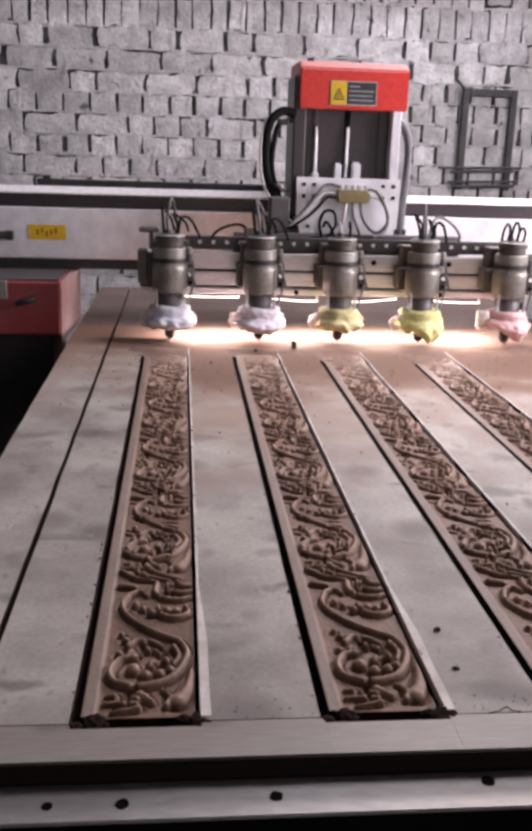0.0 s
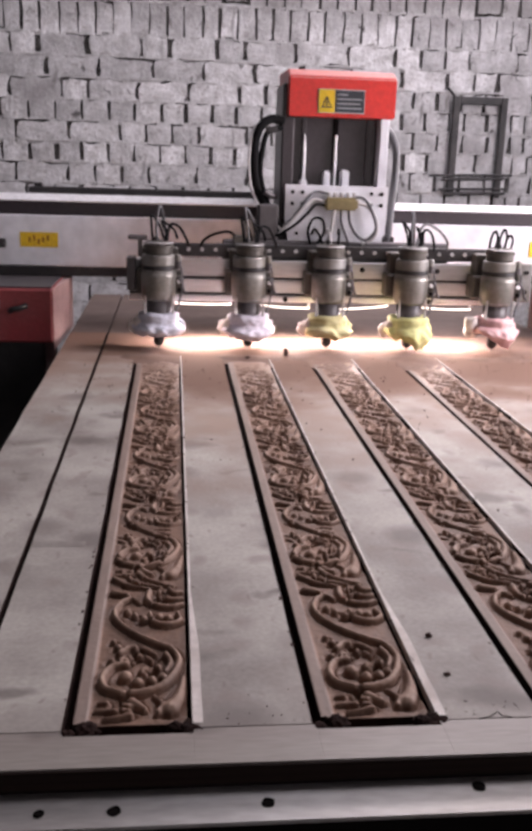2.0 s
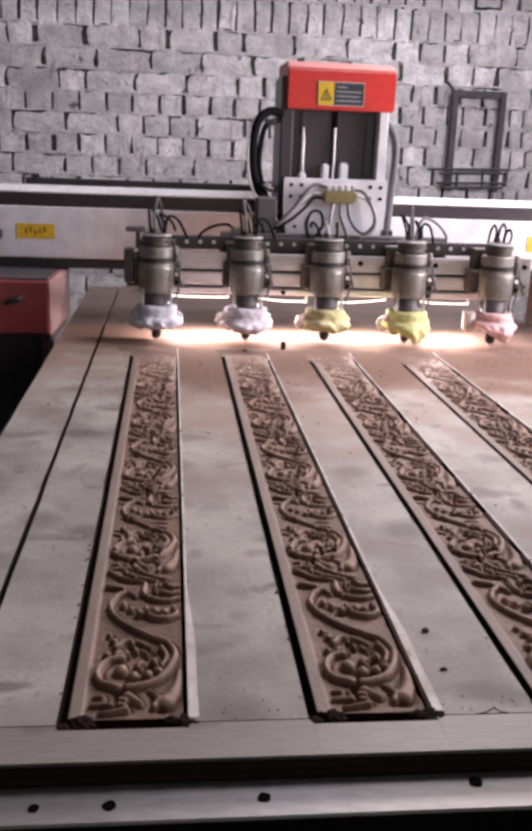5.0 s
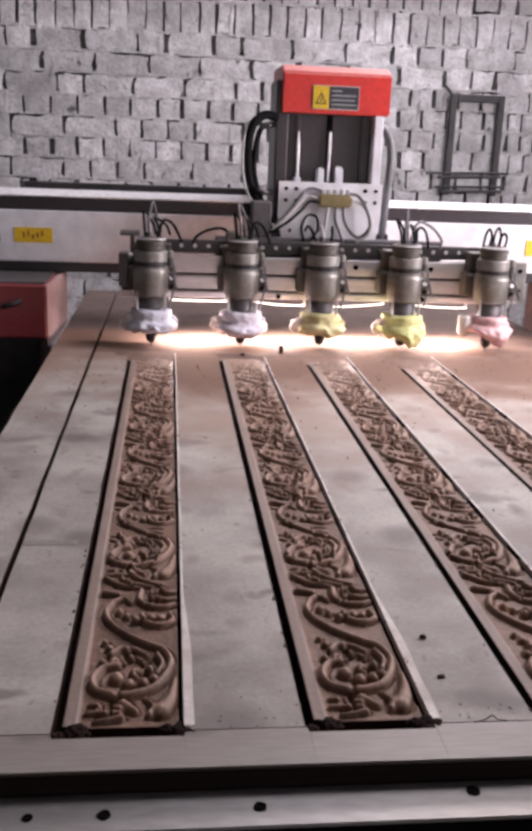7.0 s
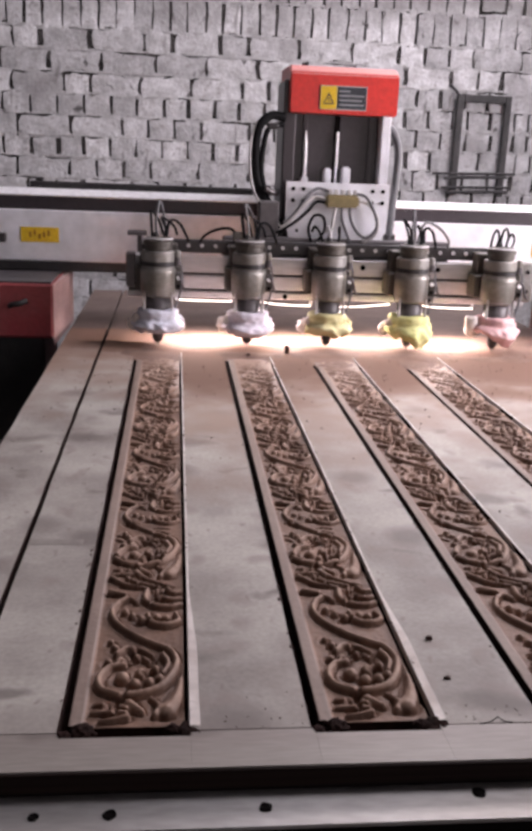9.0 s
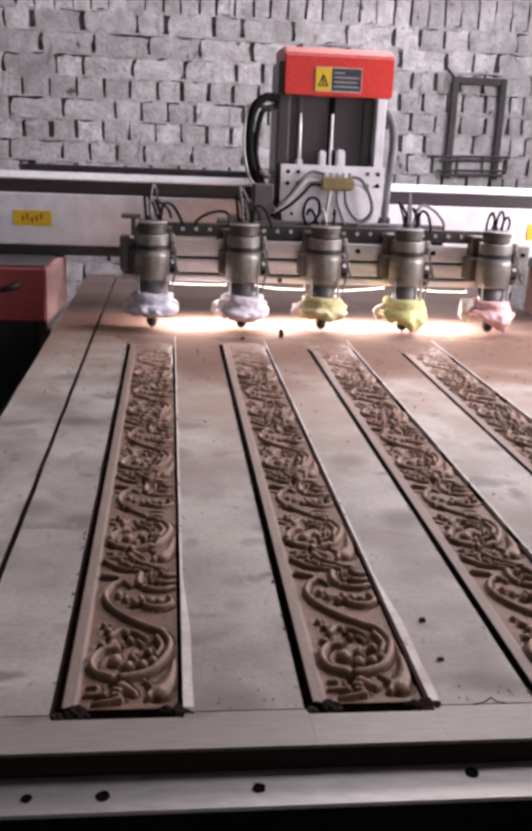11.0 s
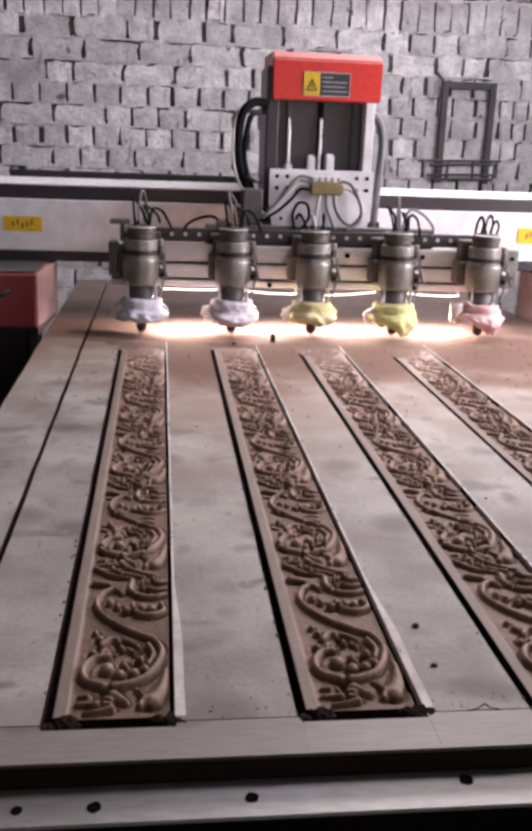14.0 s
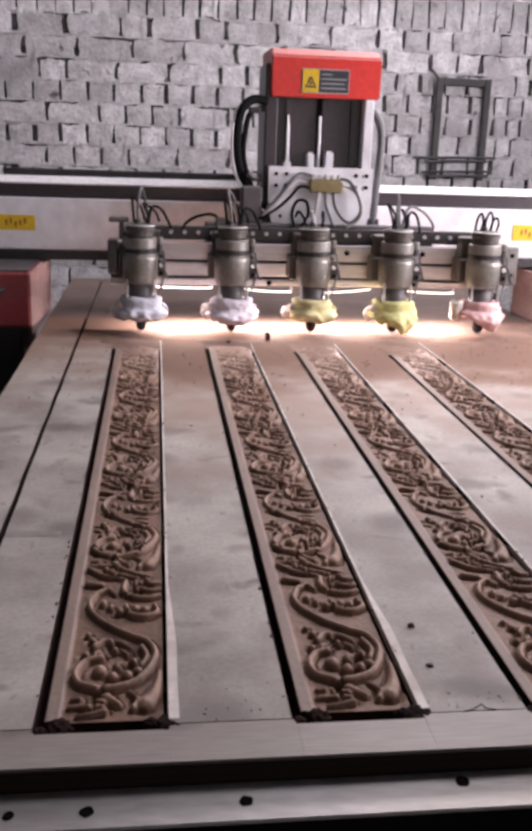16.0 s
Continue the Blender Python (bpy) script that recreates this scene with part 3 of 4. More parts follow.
def strip_mesh():
    length = S_BACK - S_FRONT - 0.0155
    U, V, Z = relief(length)
    nv, nu = U.shape
    co = np.stack([U, V, Z], -1).reshape(-1, 3)
    idx = np.arange(nv * nu).reshape(nv, nu)
    faces = np.stack([idx[:-1, :-1], idx[:-1, 1:], idx[1:, 1:], idx[1:, :-1]], -1).reshape(-1, 4)
    # sides down to the base board
    ring = np.concatenate([idx[0, :], idx[1:, -1], idx[-1, -2::-1], idx[-2:0:-1, 0]])
    low = co[ring].copy()
    low[:, 2] = TOP - 0.019
    n0, k = len(co), len(ring)
    co = np.concatenate([co, low])
    j = (np.arange(k) + 1) % k
    sides = np.stack([ring, n0 + np.arange(k), n0 + j, ring[j]], -1)
    me = bpy.data.meshes.new("carved_strip")
    me.from_pydata(co.tolist(), [], np.concatenate([faces, sides]).tolist())
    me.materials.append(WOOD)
    me.materials.append(BURNT)
    me.materials.append(PLANED)
    for pl in me.polygons[:len(faces)]:
        if pl.center.x < 0.0135:
            pl.material_index = 2
    for pl in me.polygons[len(faces):]:
        pl.material_index = 1
    for pl in me.polygons[:len(faces)]:
        pl.use_smooth = True
    return me


def burr(seed):
    rng = random.Random(seed)
    bm = bmesh.new()
    bmesh.ops.create_icosphere(bm, subdivisions=4, radius=1)
    for v in bm.verts:
        p = v.co + Vector((seed * 3.7, 0, 0))
        k = 1 + 0.40 * noise.noise(p * 2.1) + 0.38 * abs(noise.noise(p * 4.7)) + 0.22 * noise.noise(p * 10)
        v.co = Vector((v.co.x * 0.0085 * k, v.co.y * 0.0085 * k, v.co.z * 0.0048 * k + rng.uniform(-0.0004, 0.0004)))
    return bm


CHAR = mat("charred_wood", (0.013, 0.0062, 0.0052), 0.95, second=(0.03, 0.014, 0.012), scale=90, amount=0.6, bump=0.6, spec=0.1)
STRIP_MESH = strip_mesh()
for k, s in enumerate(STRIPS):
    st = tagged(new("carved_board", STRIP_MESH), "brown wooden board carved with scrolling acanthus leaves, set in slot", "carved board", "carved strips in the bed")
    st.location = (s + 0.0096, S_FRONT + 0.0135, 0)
    for q, (dx, dy, sc) in enumerate(((0.005, 0.006, 0.9), (0.024, 0.014, 1.15), (0.106, 0.013, 0.9), (0.1225, 0.010, 1.6))):
        b = part("burnt_corner", burr(k * 7 + q), CHAR, st, "charred ragged corner", True)
        b.location = (dx - 0.0096, dy - 0.022, TOP - 0.0045)
        b.scale = (sc, sc, 1)


# ---- sawdust ----
def dust_sheet():
    bm = bmesh.new()
    nx, ny = 150, 60
    x0, x1, y0, y1 = -0.326, BED_R - 0.02, 2.28, 2.826
    g = []
    for j in range(ny + 1):
        row = []
        for i in range(nx + 1):
            x, y = x0 + (x1 - x0) * i / nx, y0 + (y1 - y0) * j / ny
            n1 = noise.fractal((x * 5, y * 5, 3), 0.9, 2, 4)
            n2 = noise.fractal((x * 22, y * 22, 7), 0.9, 2, 3)
            lip = min(1, max(0, (y - 2.37 - 0.12 * noise.noise((x * 6, 1.5, 0)) - 0.06 * noise.noise((x * 25, 4.5, 0))) / 0.22)) * min(1, max(0, (2.85 - y) / 0.05)) * min(1, max(0, (x + 0.315) / 0.12))
            heap = sum(math.exp(-((x - hx + 0.02) / 0.055) ** 2 - ((y - 2.485) / 0.026) ** 2) for hx in (-0.2, 0.05, 0.285, 0.52, 0.77))
            h = 0.0075 * heap * (1 + 0.5 * n2) - 0.0022 + lip * (0.0030 + 0.0016 * n1) + 0.0007 * n2
            row.append(bm.verts.new((x, y, TOP + min(h, 0.010))))
        g.append(row)
    for a, b in zip(g, g[1:]):
        for i in range(nx):
            vs = (a[i], a[i + 1], b[i + 1], b[i])
            if max(v.co.z for v in vs) > TOP - 0.0018:
                bm.faces.new(vs)
    todo, best = set(bm.faces), []
    while todo:
        island, edge_ = [], [todo.pop()]
        while edge_:
            fc = edge_.pop()
            island.append(fc)
            for e in fc.edges:
                for o in e.link_faces:
                    if o in todo:
                        todo.remove(o)
                        edge_.append(o)
        best = max(best, island, key=len)
    keep = set(best)
    bmesh.ops.delete(bm, geom=[fc for fc in bm.faces if fc not in keep], context="FACES")
    loose = [v for v in bm.verts if not v.link_faces]
    bmesh.ops.delete(bm, geom=loose, context="VERTS")
    return bm


tagged(link("sawdust", dust_sheet(), DUST, None, "", True), "pinkish brown sawdust heaped thin over the bed round the cutters", "sawdust", kind="stuff")
bm = bmesh.new()
rng = random.Random(11)
for k in range(420):
    y = 2.55 - abs(rng.gauss(0, 0.45))
    x = rng.uniform(BED_L + 0.02, 0.95)
    if y < 0.8 or any(s - 0.002 < x < s + 0.13 for s in STRIPS):
        continue
    r = rng.uniform(0.0006, 0.0017)
    g = bmesh.ops.create_icosphere(bm, subdivisions=1, radius=r)
    bmesh.ops.translate(bm, vec=(x, y, TOP + r * 0.5), verts=g["verts"])
for k in range(260):
    q = rng.choice(STRIPS)
    x = q + rng.choice((-0.0015, 0.1225)) + rng.gauss(0, 0.0012)
    y, r = rng.uniform(S_FRONT, 2.45), rng.uniform(0.0008, 0.0024)
    g = bmesh.ops.create_icosphere(bm, subdivisions=1, radius=r)
    bmesh.ops.scale(bm, vec=(0.8, 1.7, 0.5), verts=g["verts"])
    bmesh.ops.translate(bm, vec=(x, y, TOP + r * 0.2), verts=g["verts"])
for k in range(45):
    x, y, r = rng.uniform(-0.11, 0.21), S_FRONT + abs(rng.gauss(0, 0.018)) - 0.002, rng.uniform(0.0003, 0.0009)
    if not any(q - 0.002 < x < q + 0.128 for q in STRIPS):
        g = bmesh.ops.create_icosphere(bm, subdivisions=1, radius=r)
        bmesh.ops.translate(bm, vec=(x, y, TOP + r * 0.4), verts=g["verts"])
tagged(link("wood_crumbs", bm, CHIP), "scattered dark wood crumbs on the grey panels", "wood crumbs", kind="stuff")
for x, y, r, h in ((0.160, 2.516, 0.007, 0.015), (0.141, 0.998, 0.004, 0.003), (0.139, 0.919, 0.004, 0.002), (0.052, 2.47, 0.006, 0.006)):
    bm = bmesh.new()
    bmesh.ops.create_icosphere(bm, subdivisions=2, radius=1)
    for v in bm.verts:
        v.co *= 1 + 0.4 * noise.noise(v.co * 1.7 + Vector((x * 9, y, 0)))
        v.co = Vector((v.co.x * r, v.co.y * r * 0.7, v.co.z * h))
    c = tagged(link("wood_chip", bm, CHIP), "dark reddish broken wood chip lying on the bed", "wood chip", "chips on the bed")
    c.location = (x, y, TOP + h * 0.6)


# ---- gantry ----
GY = 2.95
gantry = thing("gantry", "white gantry beam with bright rail and dark red end housings", "gantry")
part("beam", box(-1.25, 1.75, GY, GY + 0.16, 0.93, 1.082, 0.004), WHITE, gantry)
part("lower_flange", box(-1.25, 1.75, GY + 0.004, GY + 0.15, 0.9, 0.929, 0.003), BLACK, gantry)
bm = box(-1.25, 1.75, GY + 0.012, GY + 0.15, 1.083, 1.1215, 0.002)
part("rail_bed", bm, GREY, gantry, "dark grey rail seat")
def bar_x(x0, x1, prof):
    """A profile of (y, z) points drawn out along x."""
    bm = bmesh.new()
    a = [bm.verts.new((x0, y, z)) for y, z in prof]
    b = [bm.verts.new((x1, y, z)) for y, z in prof]
    bm.faces.new(a)
    bm.faces.new(b[::-1])
    for i in range(len(prof)):
        j = (i + 1) % len(prof)
        bm.faces.new((a[j], a[i], b[i], b[j]))
    bmesh.ops.recalc_face_normals(bm, faces=bm.faces)
    return bm


RAIL = [(GY + 0.006, 1.122), (GY + 0.004, 1.126), (GY + 0.030, 1.1425), (GY + 0.062, 1.1425), (GY + 0.062, 1.122)]
part("linear_rail", bar_x(-1.25, 0.10, RAIL), BRIGHT, gantry, "bright polished guide rail")
part("linear_rail", bar_x(0.5, 1.75, RAIL), BRIGHT, gantry, "bright polished guide rail")
part("cable_tray", box(-0.585, 0.2, GY + 0.075, GY + 0.12, 1.1435, 1.163, 0.003), BLACK, gantry, "black cable tray")
part("tray_bracket", box(-0.568, -0.545, GY + 0.08, GY + 0.11, 1.1635, 1.174, 0.002), BLACK, gantry)
part("lower_tie", box(-0.10, 0.70, GY + 0.03, GY + 0.08, 0.875, 0.899, 0.003), DARKGREY, gantry)


def warning_label(x0, x1, z0, z1):
    lab = part("warning_label", box(x0, x1, GY - 0.0025, GY - 0.0005, z0, z1, 0), YELLOW, gantry, "yellow warning label with worn print")
    for k in range(5):
        a = x0 + (x1 - x0) * (0.22 + 0.12 * k)
        zz = (z0 + z1) / 2 + 0.006 * math.sin(k * 2.1)
        part("print_bar", box(a, a + 0.007, GY - 0.0035, GY - 0.0027, zz - 0.008, zz + 0.008, 0), AMBERPRINT, lab)


warning_label(-0.604, -0.492, 0.987, 1.031)
warning_label(0.983, 1.095, 0.987, 1.036)
bm = tube([(-0.80, GY - 0.02, 1.0), (-0.72, GY - 0.025, 0.995), (-0.66, GY - 0.012, 1.0)], 0.012)
box(-0.668, -0.645, GY - 0.025, GY, 0.985, 1.012, 0.003, bm)
part("limit_switch", bm, BLACK, gantry, "black limit switch")


def end_housing(x0, x1, inner_right):
    """Red side housing; its inner cheek is coloured pale as if lit and leans out at the foot."""
    y0, y1 = 2.70, 3.02
    h = part("end_housing", box(x0, x1, y0, y1, 0.742, 0.895, 0.006), DULLRED, gantry, "dusty dark red end housing")
    # Dark grey top paints in the beam's shadow on the housing.
    part("top_cap", box(x0, x1 - 0.004, y0 + 0.01, y1, 0.896, 0.9, 0.001), DARKGREY, h)
    xi = x1 if inner_right else x0
    s = 1 if inner_right else -1
    bm = bmesh.new()
    vs = [bm.verts.new(p) for p in ((xi + s * 0.001, y0 + 0.004, 0.72), (xi + s * 0.001, y0 + 0.004, 0.893), (xi + s * 0.022, y1, 0.893), (xi + s * 0.022, y1, 0.735),
                                    (xi + s * 0.0002, y0 + 0.004, 0.72), (xi + s * 0.0002, y0 + 0.004, 0.893), (xi + s * 0.0002, y1, 0.893), (xi + s * 0.0002, y1, 0.735))]
    for f in ((0, 1, 2, 3), (7, 6, 5, 4), (0, 4, 5, 1), (1, 5, 6, 2), (2, 6, 7, 3), (3, 7, 4, 0)):
        bm.faces.new([vs[i] for i in f])
    bmesh.ops.recalc_face_normals(bm, faces=bm.faces)
    part("inner_cheek", bm, CHEEK, h, "cheek coloured pale pink as if lamp-lit")
    part("foot", box(x0 + 0.02, x1 - 0.03, y0 + 0.03, y1, 0.0, 0.741, 0.004), BLACK, h)
    return h


h = end_housing(-0.86, -0.482, True)
part("handle", tube([(-0.60, 2.698, 0.832), (-0.59, 2.685, 0.838), (-0.57, 2.683, 0.842), (-0.553, 2.695, 0.848)], 0.008), BLACK, h, "black handle")
part("cover_plate", box(-0.80, -0.627, 2.688, 2.699, 0.845, 0.897, 0.002), STEEL, h, "pale steel cover plate")
end_housing(1.055, 1.4, False)

# LED tape hung in sagging lengths under the spindle rail
for x0, x1, za, zb, sag in TAPES:
    wl = thing("work_light", "lit white LED tape sagging under the spindle rail", "work light", None, "work lights under the rail")
    bm, rows, n = bmesh.new(), [], 14
    for i in range(n + 1):
        t = i / n
        z = za + (zb - za) * t - sag * math.sin(math.pi * t)
        y = TAPE_Y + 0.0015 * noise.noise((t * 4, x0 * 9, 0))
        rows.append([bm.verts.new(q) for q in ((x0 + (x1 - x0) * t, y - 0.0015, z - 0.0013), (x0 + (x1 - x0) * t, y - 0.0015, z + 0.0013), (x0 + (x1 - x0) * t, y + 0.0015, z + 0.0013), (x0 + (x1 - x0) * t, y + 0.0015, z - 0.0013))])
    for p, q in zip(rows, rows[1:]):
        for k in range(4):
            bm.faces.new((p[k], p[(k + 1) % 4], q[(k + 1) % 4], q[k]))
    bm.faces.new(rows[0][::-1])
    bm.faces.new(rows[-1])
    bmesh.ops.recalc_face_normals(bm, faces=bm.faces)
    part("led_tape", bm, GLOW, wl, "glowing tape")
    for x, z in ((x0, za), (x1, zb)):
        part("tape_clip", box(x - 0.004, x + 0.004, TAPE_Y + 0.002, TAPE_Y + 0.006, z - 0.002, 0.8675, 0.0005), WHITE, wl)


# ---- carriage with column, plate and spindle rail ----
carriage = thing("tool_carriage", "white and grey tool carriage with red hood, cables and spindle rail", "tool carriage")
PY = 2.75
# spindle rail
rl, rr = -0.265, 0.885
for z0, z1 in ((0.939, 0.985), (0.894, 0.931), (0.868, 0.886)):
    part("spindle_rail", box(rl, rr, PY - 0.05, PY - 0.012, z0, z1, 0.002), ALU, carriage, "brushed aluminium slotted rail")
part("rail_core", box(rl + 0.001, rr - 0.001, PY - 0.036, PY - 0.013, 0.87, 0.984, 0), BLACK, carriage)
bar = part("black_rail", box(rl + 0.11, rr - 0.05, PY - 0.042, PY - 0.014, 0.993, 1.029, 0.002), BLACK, carriage, "black guide rail with bright bolts")
for i in range(25):
    x = rl + 0.13 + i * 0.038
    if x < rr - 0.06:
        part("bolt", disc_y(x, PY - 0.045, 1.013, 0.0055, 0.004, 10), ALU, bar)
for x, z in ((0.40, 0.965), (0.18, 0.877), (0.345, 0.877), (0.62, 0.965), (0.60, 0.877), (0.10, 0.965)):
    part("bolt_head", disc_y(x, PY - 0.053, z, 0.0075, 0.004, 12), HOLE, carriage)
part("rail_carrier", box(0.0, 0.66, PY - 0.0115, PY + 0.03, 0.9, 1.04, 0.004), DARKGREY, carriage)
# front plate
plate = part("front_plate", prism([(0.177, 1.196), (0.474, 1.196), (0.474, 1.10), (0.462, 1.032), (0.190, 1.032), (0.177, 1.10)], PY + 0.004, PY + 0.022), WHITE, carriage, "white drilled plate")
for x in (0.197, 0.226, 0.425, 0.455):
    for z in (1.176, 1.144):
        part("bolt", disc_y(x, PY + 0.001, z, 0.0055, 0.004, 10), HOLE, plate)
for x in (0.212, 0.44):
    part("bolt", disc_y(x, PY + 0.001, 1.06, 0.005, 0.004, 10), HOLE, plate)
# column behind
part("back_cover", box(0.203, 0.444, PY + 0.075, PY + 0.085, 1.05, 1.42, 0.001), GREY, carriage, "satin dark grey cover")
part("side_panel", box(0.166, 0.202, PY + 0.05, PY + 0.23, 1.03, 1.47, 0.004), GREY, carriage)
part("side_flange", box(0.4445, 0.472, PY + 0.03, PY + 0.20, 1.03, 1.43, 0.003), WHITE, carriage, "white side flange")
part("back_block", box(0.2025, 0.444, PY + 0.0855, PY + 0.2, 1.05, 1.45, 0), DARKGREY, carriage)
part("screw_slot", box(0.316, 0.332, PY + 0.07, PY + 0.0745, 1.17, 1.40, 0), HOLE, carriage)
part("lead_screw", lathe([(0.0045, 1.19), (0.0045, 1.335)], 10, None, (0.3245, PY + 0.062, 0)), BRIGHT, carriage, "bright lead screw")
# White blocks and a bright rod added in place of reflections in the cover.
for x0, x1, z1 in ((0.222, 0.244, 1.212), (0.288, 0.310, 1.236), (0.340, 0.366, 1.240)):
    part("guide_block", box(x0, x1, PY + 0.045, PY + 0.074, 1.18, z1, 0.005, None, 2), WHITE, carriage)
part("guide_rod", lathe([(0.0055, 1.2125), (0.0055, 1.30), (0.002, 1.335)], 10, None, (0.233, PY + 0.060, 0)), BRIGHT, carriage, "bright rod standing in for a reflection", True)
for x in (0.232, 0.42):
    part("guide_rail", box(x - 0.006, x + 0.006, PY + 0.066, PY + 0.0745, 1.2, 1.4, 0.001), GREY, carriage)
# red hood
hx0, hx1, hz0, hz1, hy0, hy1 = 0.178, 0.484, 1.382, 1.492, PY + 0.02, PY + 0.26
bm = bmesh.new()
prof = [(hy0, hz0), (hy0, hz1 - 0.004), (hy0 + 0.004, hz1), (hy0 + 0.045, hz1 + 0.018), (hy1, hz1 + 0.020), (hy1, hz0)]
ra = [bm.verts.new((hx0, y, z)) for y, z in prof]
rb = [bm.verts.new((hx1, y, z)) for y, z in prof]
bm.faces.new(ra)
bm.faces.new(rb[::-1])
for i in range(len(prof)):
    j = (i + 1) % len(prof)
    bm.faces.new((ra[j], ra[i], rb[i], rb[j]))
bmesh.ops.recalc_face_normals(bm, faces=bm.faces)
bmesh.ops.bevel(bm, geom=list(bm.edges), offset=0.004, segments=2, affect="EDGES")
# Upward faces get a paler red, so light from above is in the colour.
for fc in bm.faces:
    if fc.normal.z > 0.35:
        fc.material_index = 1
hood = part("hood", bm, RED, carriage, "glossy red sheet-metal hood, coloured paler on top as if lit")
hood.data.materials.append(RED_LIT)
lx0, lx1, lz0, lz1 = 0.262, 0.394, 1.393, 1.457
part("label_border", box(lx0, lx1, hy0 - 0.002, hy0 - 0.0003, lz0, lz1, 0), PALECABLE, hood)
part("yellow_field", box(lx0 + 0.002, lx0 + 0.046, hy0 - 0.0034, hy0 - 0.0022, lz0 + 0.002, lz1 - 0.002, 0), YELLOW, hood, "yellow warning field")
tri = [(lx0 + 0.008, lz0 + 0.014), (lx0 + 0.024, lz0 + 0.046), (lx0 + 0.040, lz0 + 0.014)]
bm = bmesh.new()
for k in range(3):
    a, b = tri[k], tri[(k + 1) % 3]
    cx, cz = (tri[0][0] + tri[1][0] + tri[2][0]) / 3, lz0 + 0.0247
    ia, ib = [(cx + (p[0] - cx) * 0.68, cz + (p[1] - cz) * 0.68) for p in (a, b)]
    prism([a, b, ib, ia], hy0 - 0.0044, hy0 - 0.0036, bm)
box(lx0 + 0.0225, lx0 + 0.0255, hy0 - 0.0044, hy0 - 0.0036, lz0 + 0.019, lz0 + 0.032, 0, bm)
part("warning_triangle", bm, LABELDARK, hood, "black warning triangle")
part("text_field", box(lx0 + 0.048, lx1 - 0.002, hy0 - 0.0034, hy0 - 0.0022, lz0 + 0.003, lz1 - 0.003, 0), LABELDARK, hood, "dark text field")
for k, w in enumerate((0.03, 0.07, 0.066, 0.07)):
    z = lz1 - 0.014 - 0.012 * k
    part("text_bar", box(lx0 + 0.053, lx0 + 0.053 + w, hy0 - 0.0044, hy0 - 0.0036, z - 0.002, z + 0.002, 0), LABELTEXT, hood)
# connector and cables on the plate
conn = part("connector", box(0.288, 0.384, PY - 0.022, PY + 0.0035, 1.128, 1.164, 0.006, None, 2), BRASS, carriage, "olive connector block")
for i in range(5):
    part("pin", box(0.296 + i * 0.018, 0.304 + i * 0.018, PY - 0.018, PY - 0.004, 1.1645, 1.178, 0.001), PALECABLE, conn)


def cable(name, pts, r, m, owner, label=""):
    return part(name, tube(pts, r, 8), m, owner, label, True)


cy = PY - 0.012
cable("cable", [(0.300, cy, 1.172), (0.262, cy, 1.178), (0.232, cy - 0.01, 1.152), (0.20, cy - 0.006, 1.108), (0.170, cy - 0.01, 1.082)], 0.0045, GREYHOSE, carriage)
cable("cable", [(0.292, cy, 1.150), (0.255, cy, 1.155), (0.222, cy - 0.01, 1.128), (0.188, cy - 0.006, 1.090), (0.160, cy, 1.060)], 0.0045, PALECABLE, carriage)
cable("cable", [(0.288, cy, 1.142), (0.262, cy, 1.142), (0.238, cy - 0.01, 1.117), (0.20, cy - 0.006, 1.082), (0.150, cy, 1.052)], 0.004, RUBBER, carriage)
cable("cable", [(0.372, cy, 1.168), (0.405, cy, 1.160), (0.430, cy - 0.012, 1.118), (0.438, cy - 0.012, 1.076), (0.412, cy - 0.01, 1.048), (0.385, cy - 0.012, 1.06), (0.366, cy, 1.092), (0.36, cy, 1.128)], 0.0045, GREYHOSE, carriage)
cable("cable", [(0.382, cy, 1.150), (0.415, cy, 1.138), (0.440, cy - 0.012, 1.10), (0.436, cy - 0.012, 1.058), (0.40, cy - 0.01, 1.034)], 0.004, PALECABLE, carriage)
cable("cable", [(0.318, cy, 1.128), (0.312, cy - 0.01, 1.10), (0.306, cy - 0.01, 1.06), (0.296, cy, 1.03)], 0.0045, PALECABLE, carriage)
cable("cable", [(0.338, cy, 1.128), (0.338, cy - 0.012, 1.095), (0.352, cy - 0.012, 1.06), (0.366, cy, 1.03)], 0.004, GREYHOSE, carriage)
cable("cable", [(0.252, cy, 1.032), (0.242, cy - 0.012, 1.07), (0.256, cy - 0.012, 1.104), (0.282, cy - 0.012, 1.102), (0.288, cy - 0.012, 1.068), (0.272, cy, 1.034)], 0.004, RUBBER, carriage)
hy = PY + 0.05
cable("hose", [(0.170, hy, 1.368), (0.132, hy - 0.01, 1.372), (0.100, hy - 0.02, 1.345), (0.088, hy - 0.02, 1.29), (0.092, hy - 0.02, 1.21), (0.115, hy - 0.02, 1.145), (0.150, hy - 0.02, 1.098), (0.172, hy - 0.02, 1.05)], 0.0125, RUBBER, carriage, "thick black corrugated hose")
cable("hose", [(0.168, hy, 1.35), (0.128, hy - 0.01, 1.34), (0.112, hy - 0.02, 1.30), (0.106, hy - 0.02, 1.22), (0.130, hy - 0.02, 1.14), (0.165, hy - 0.02, 1.08)], 0.008, RUBBER, carriage)
cable("hose", [(0.450, hy, 1.362), (0.480, hy - 0.005, 1.342), (0.498, hy - 0.015, 1.29), (0.496, hy - 0.02, 1.20), (0.490, hy - 0.02, 1.12), (0.488, hy - 0.02, 1.035)], 0.0115, GREYHOSE, carriage, "grey flexible hose")
cable("cable", [(0.13, hy, 1.37), (0.085, hy - 0.02, 1.345), (0.072, hy - 0.03, 1.26), (0.084, hy - 0.03, 1.17), (0.125, hy - 0.04, 1.11), (0.172, hy - 0.04, 1.066)], 0.0035, PALECABLE, carriage)
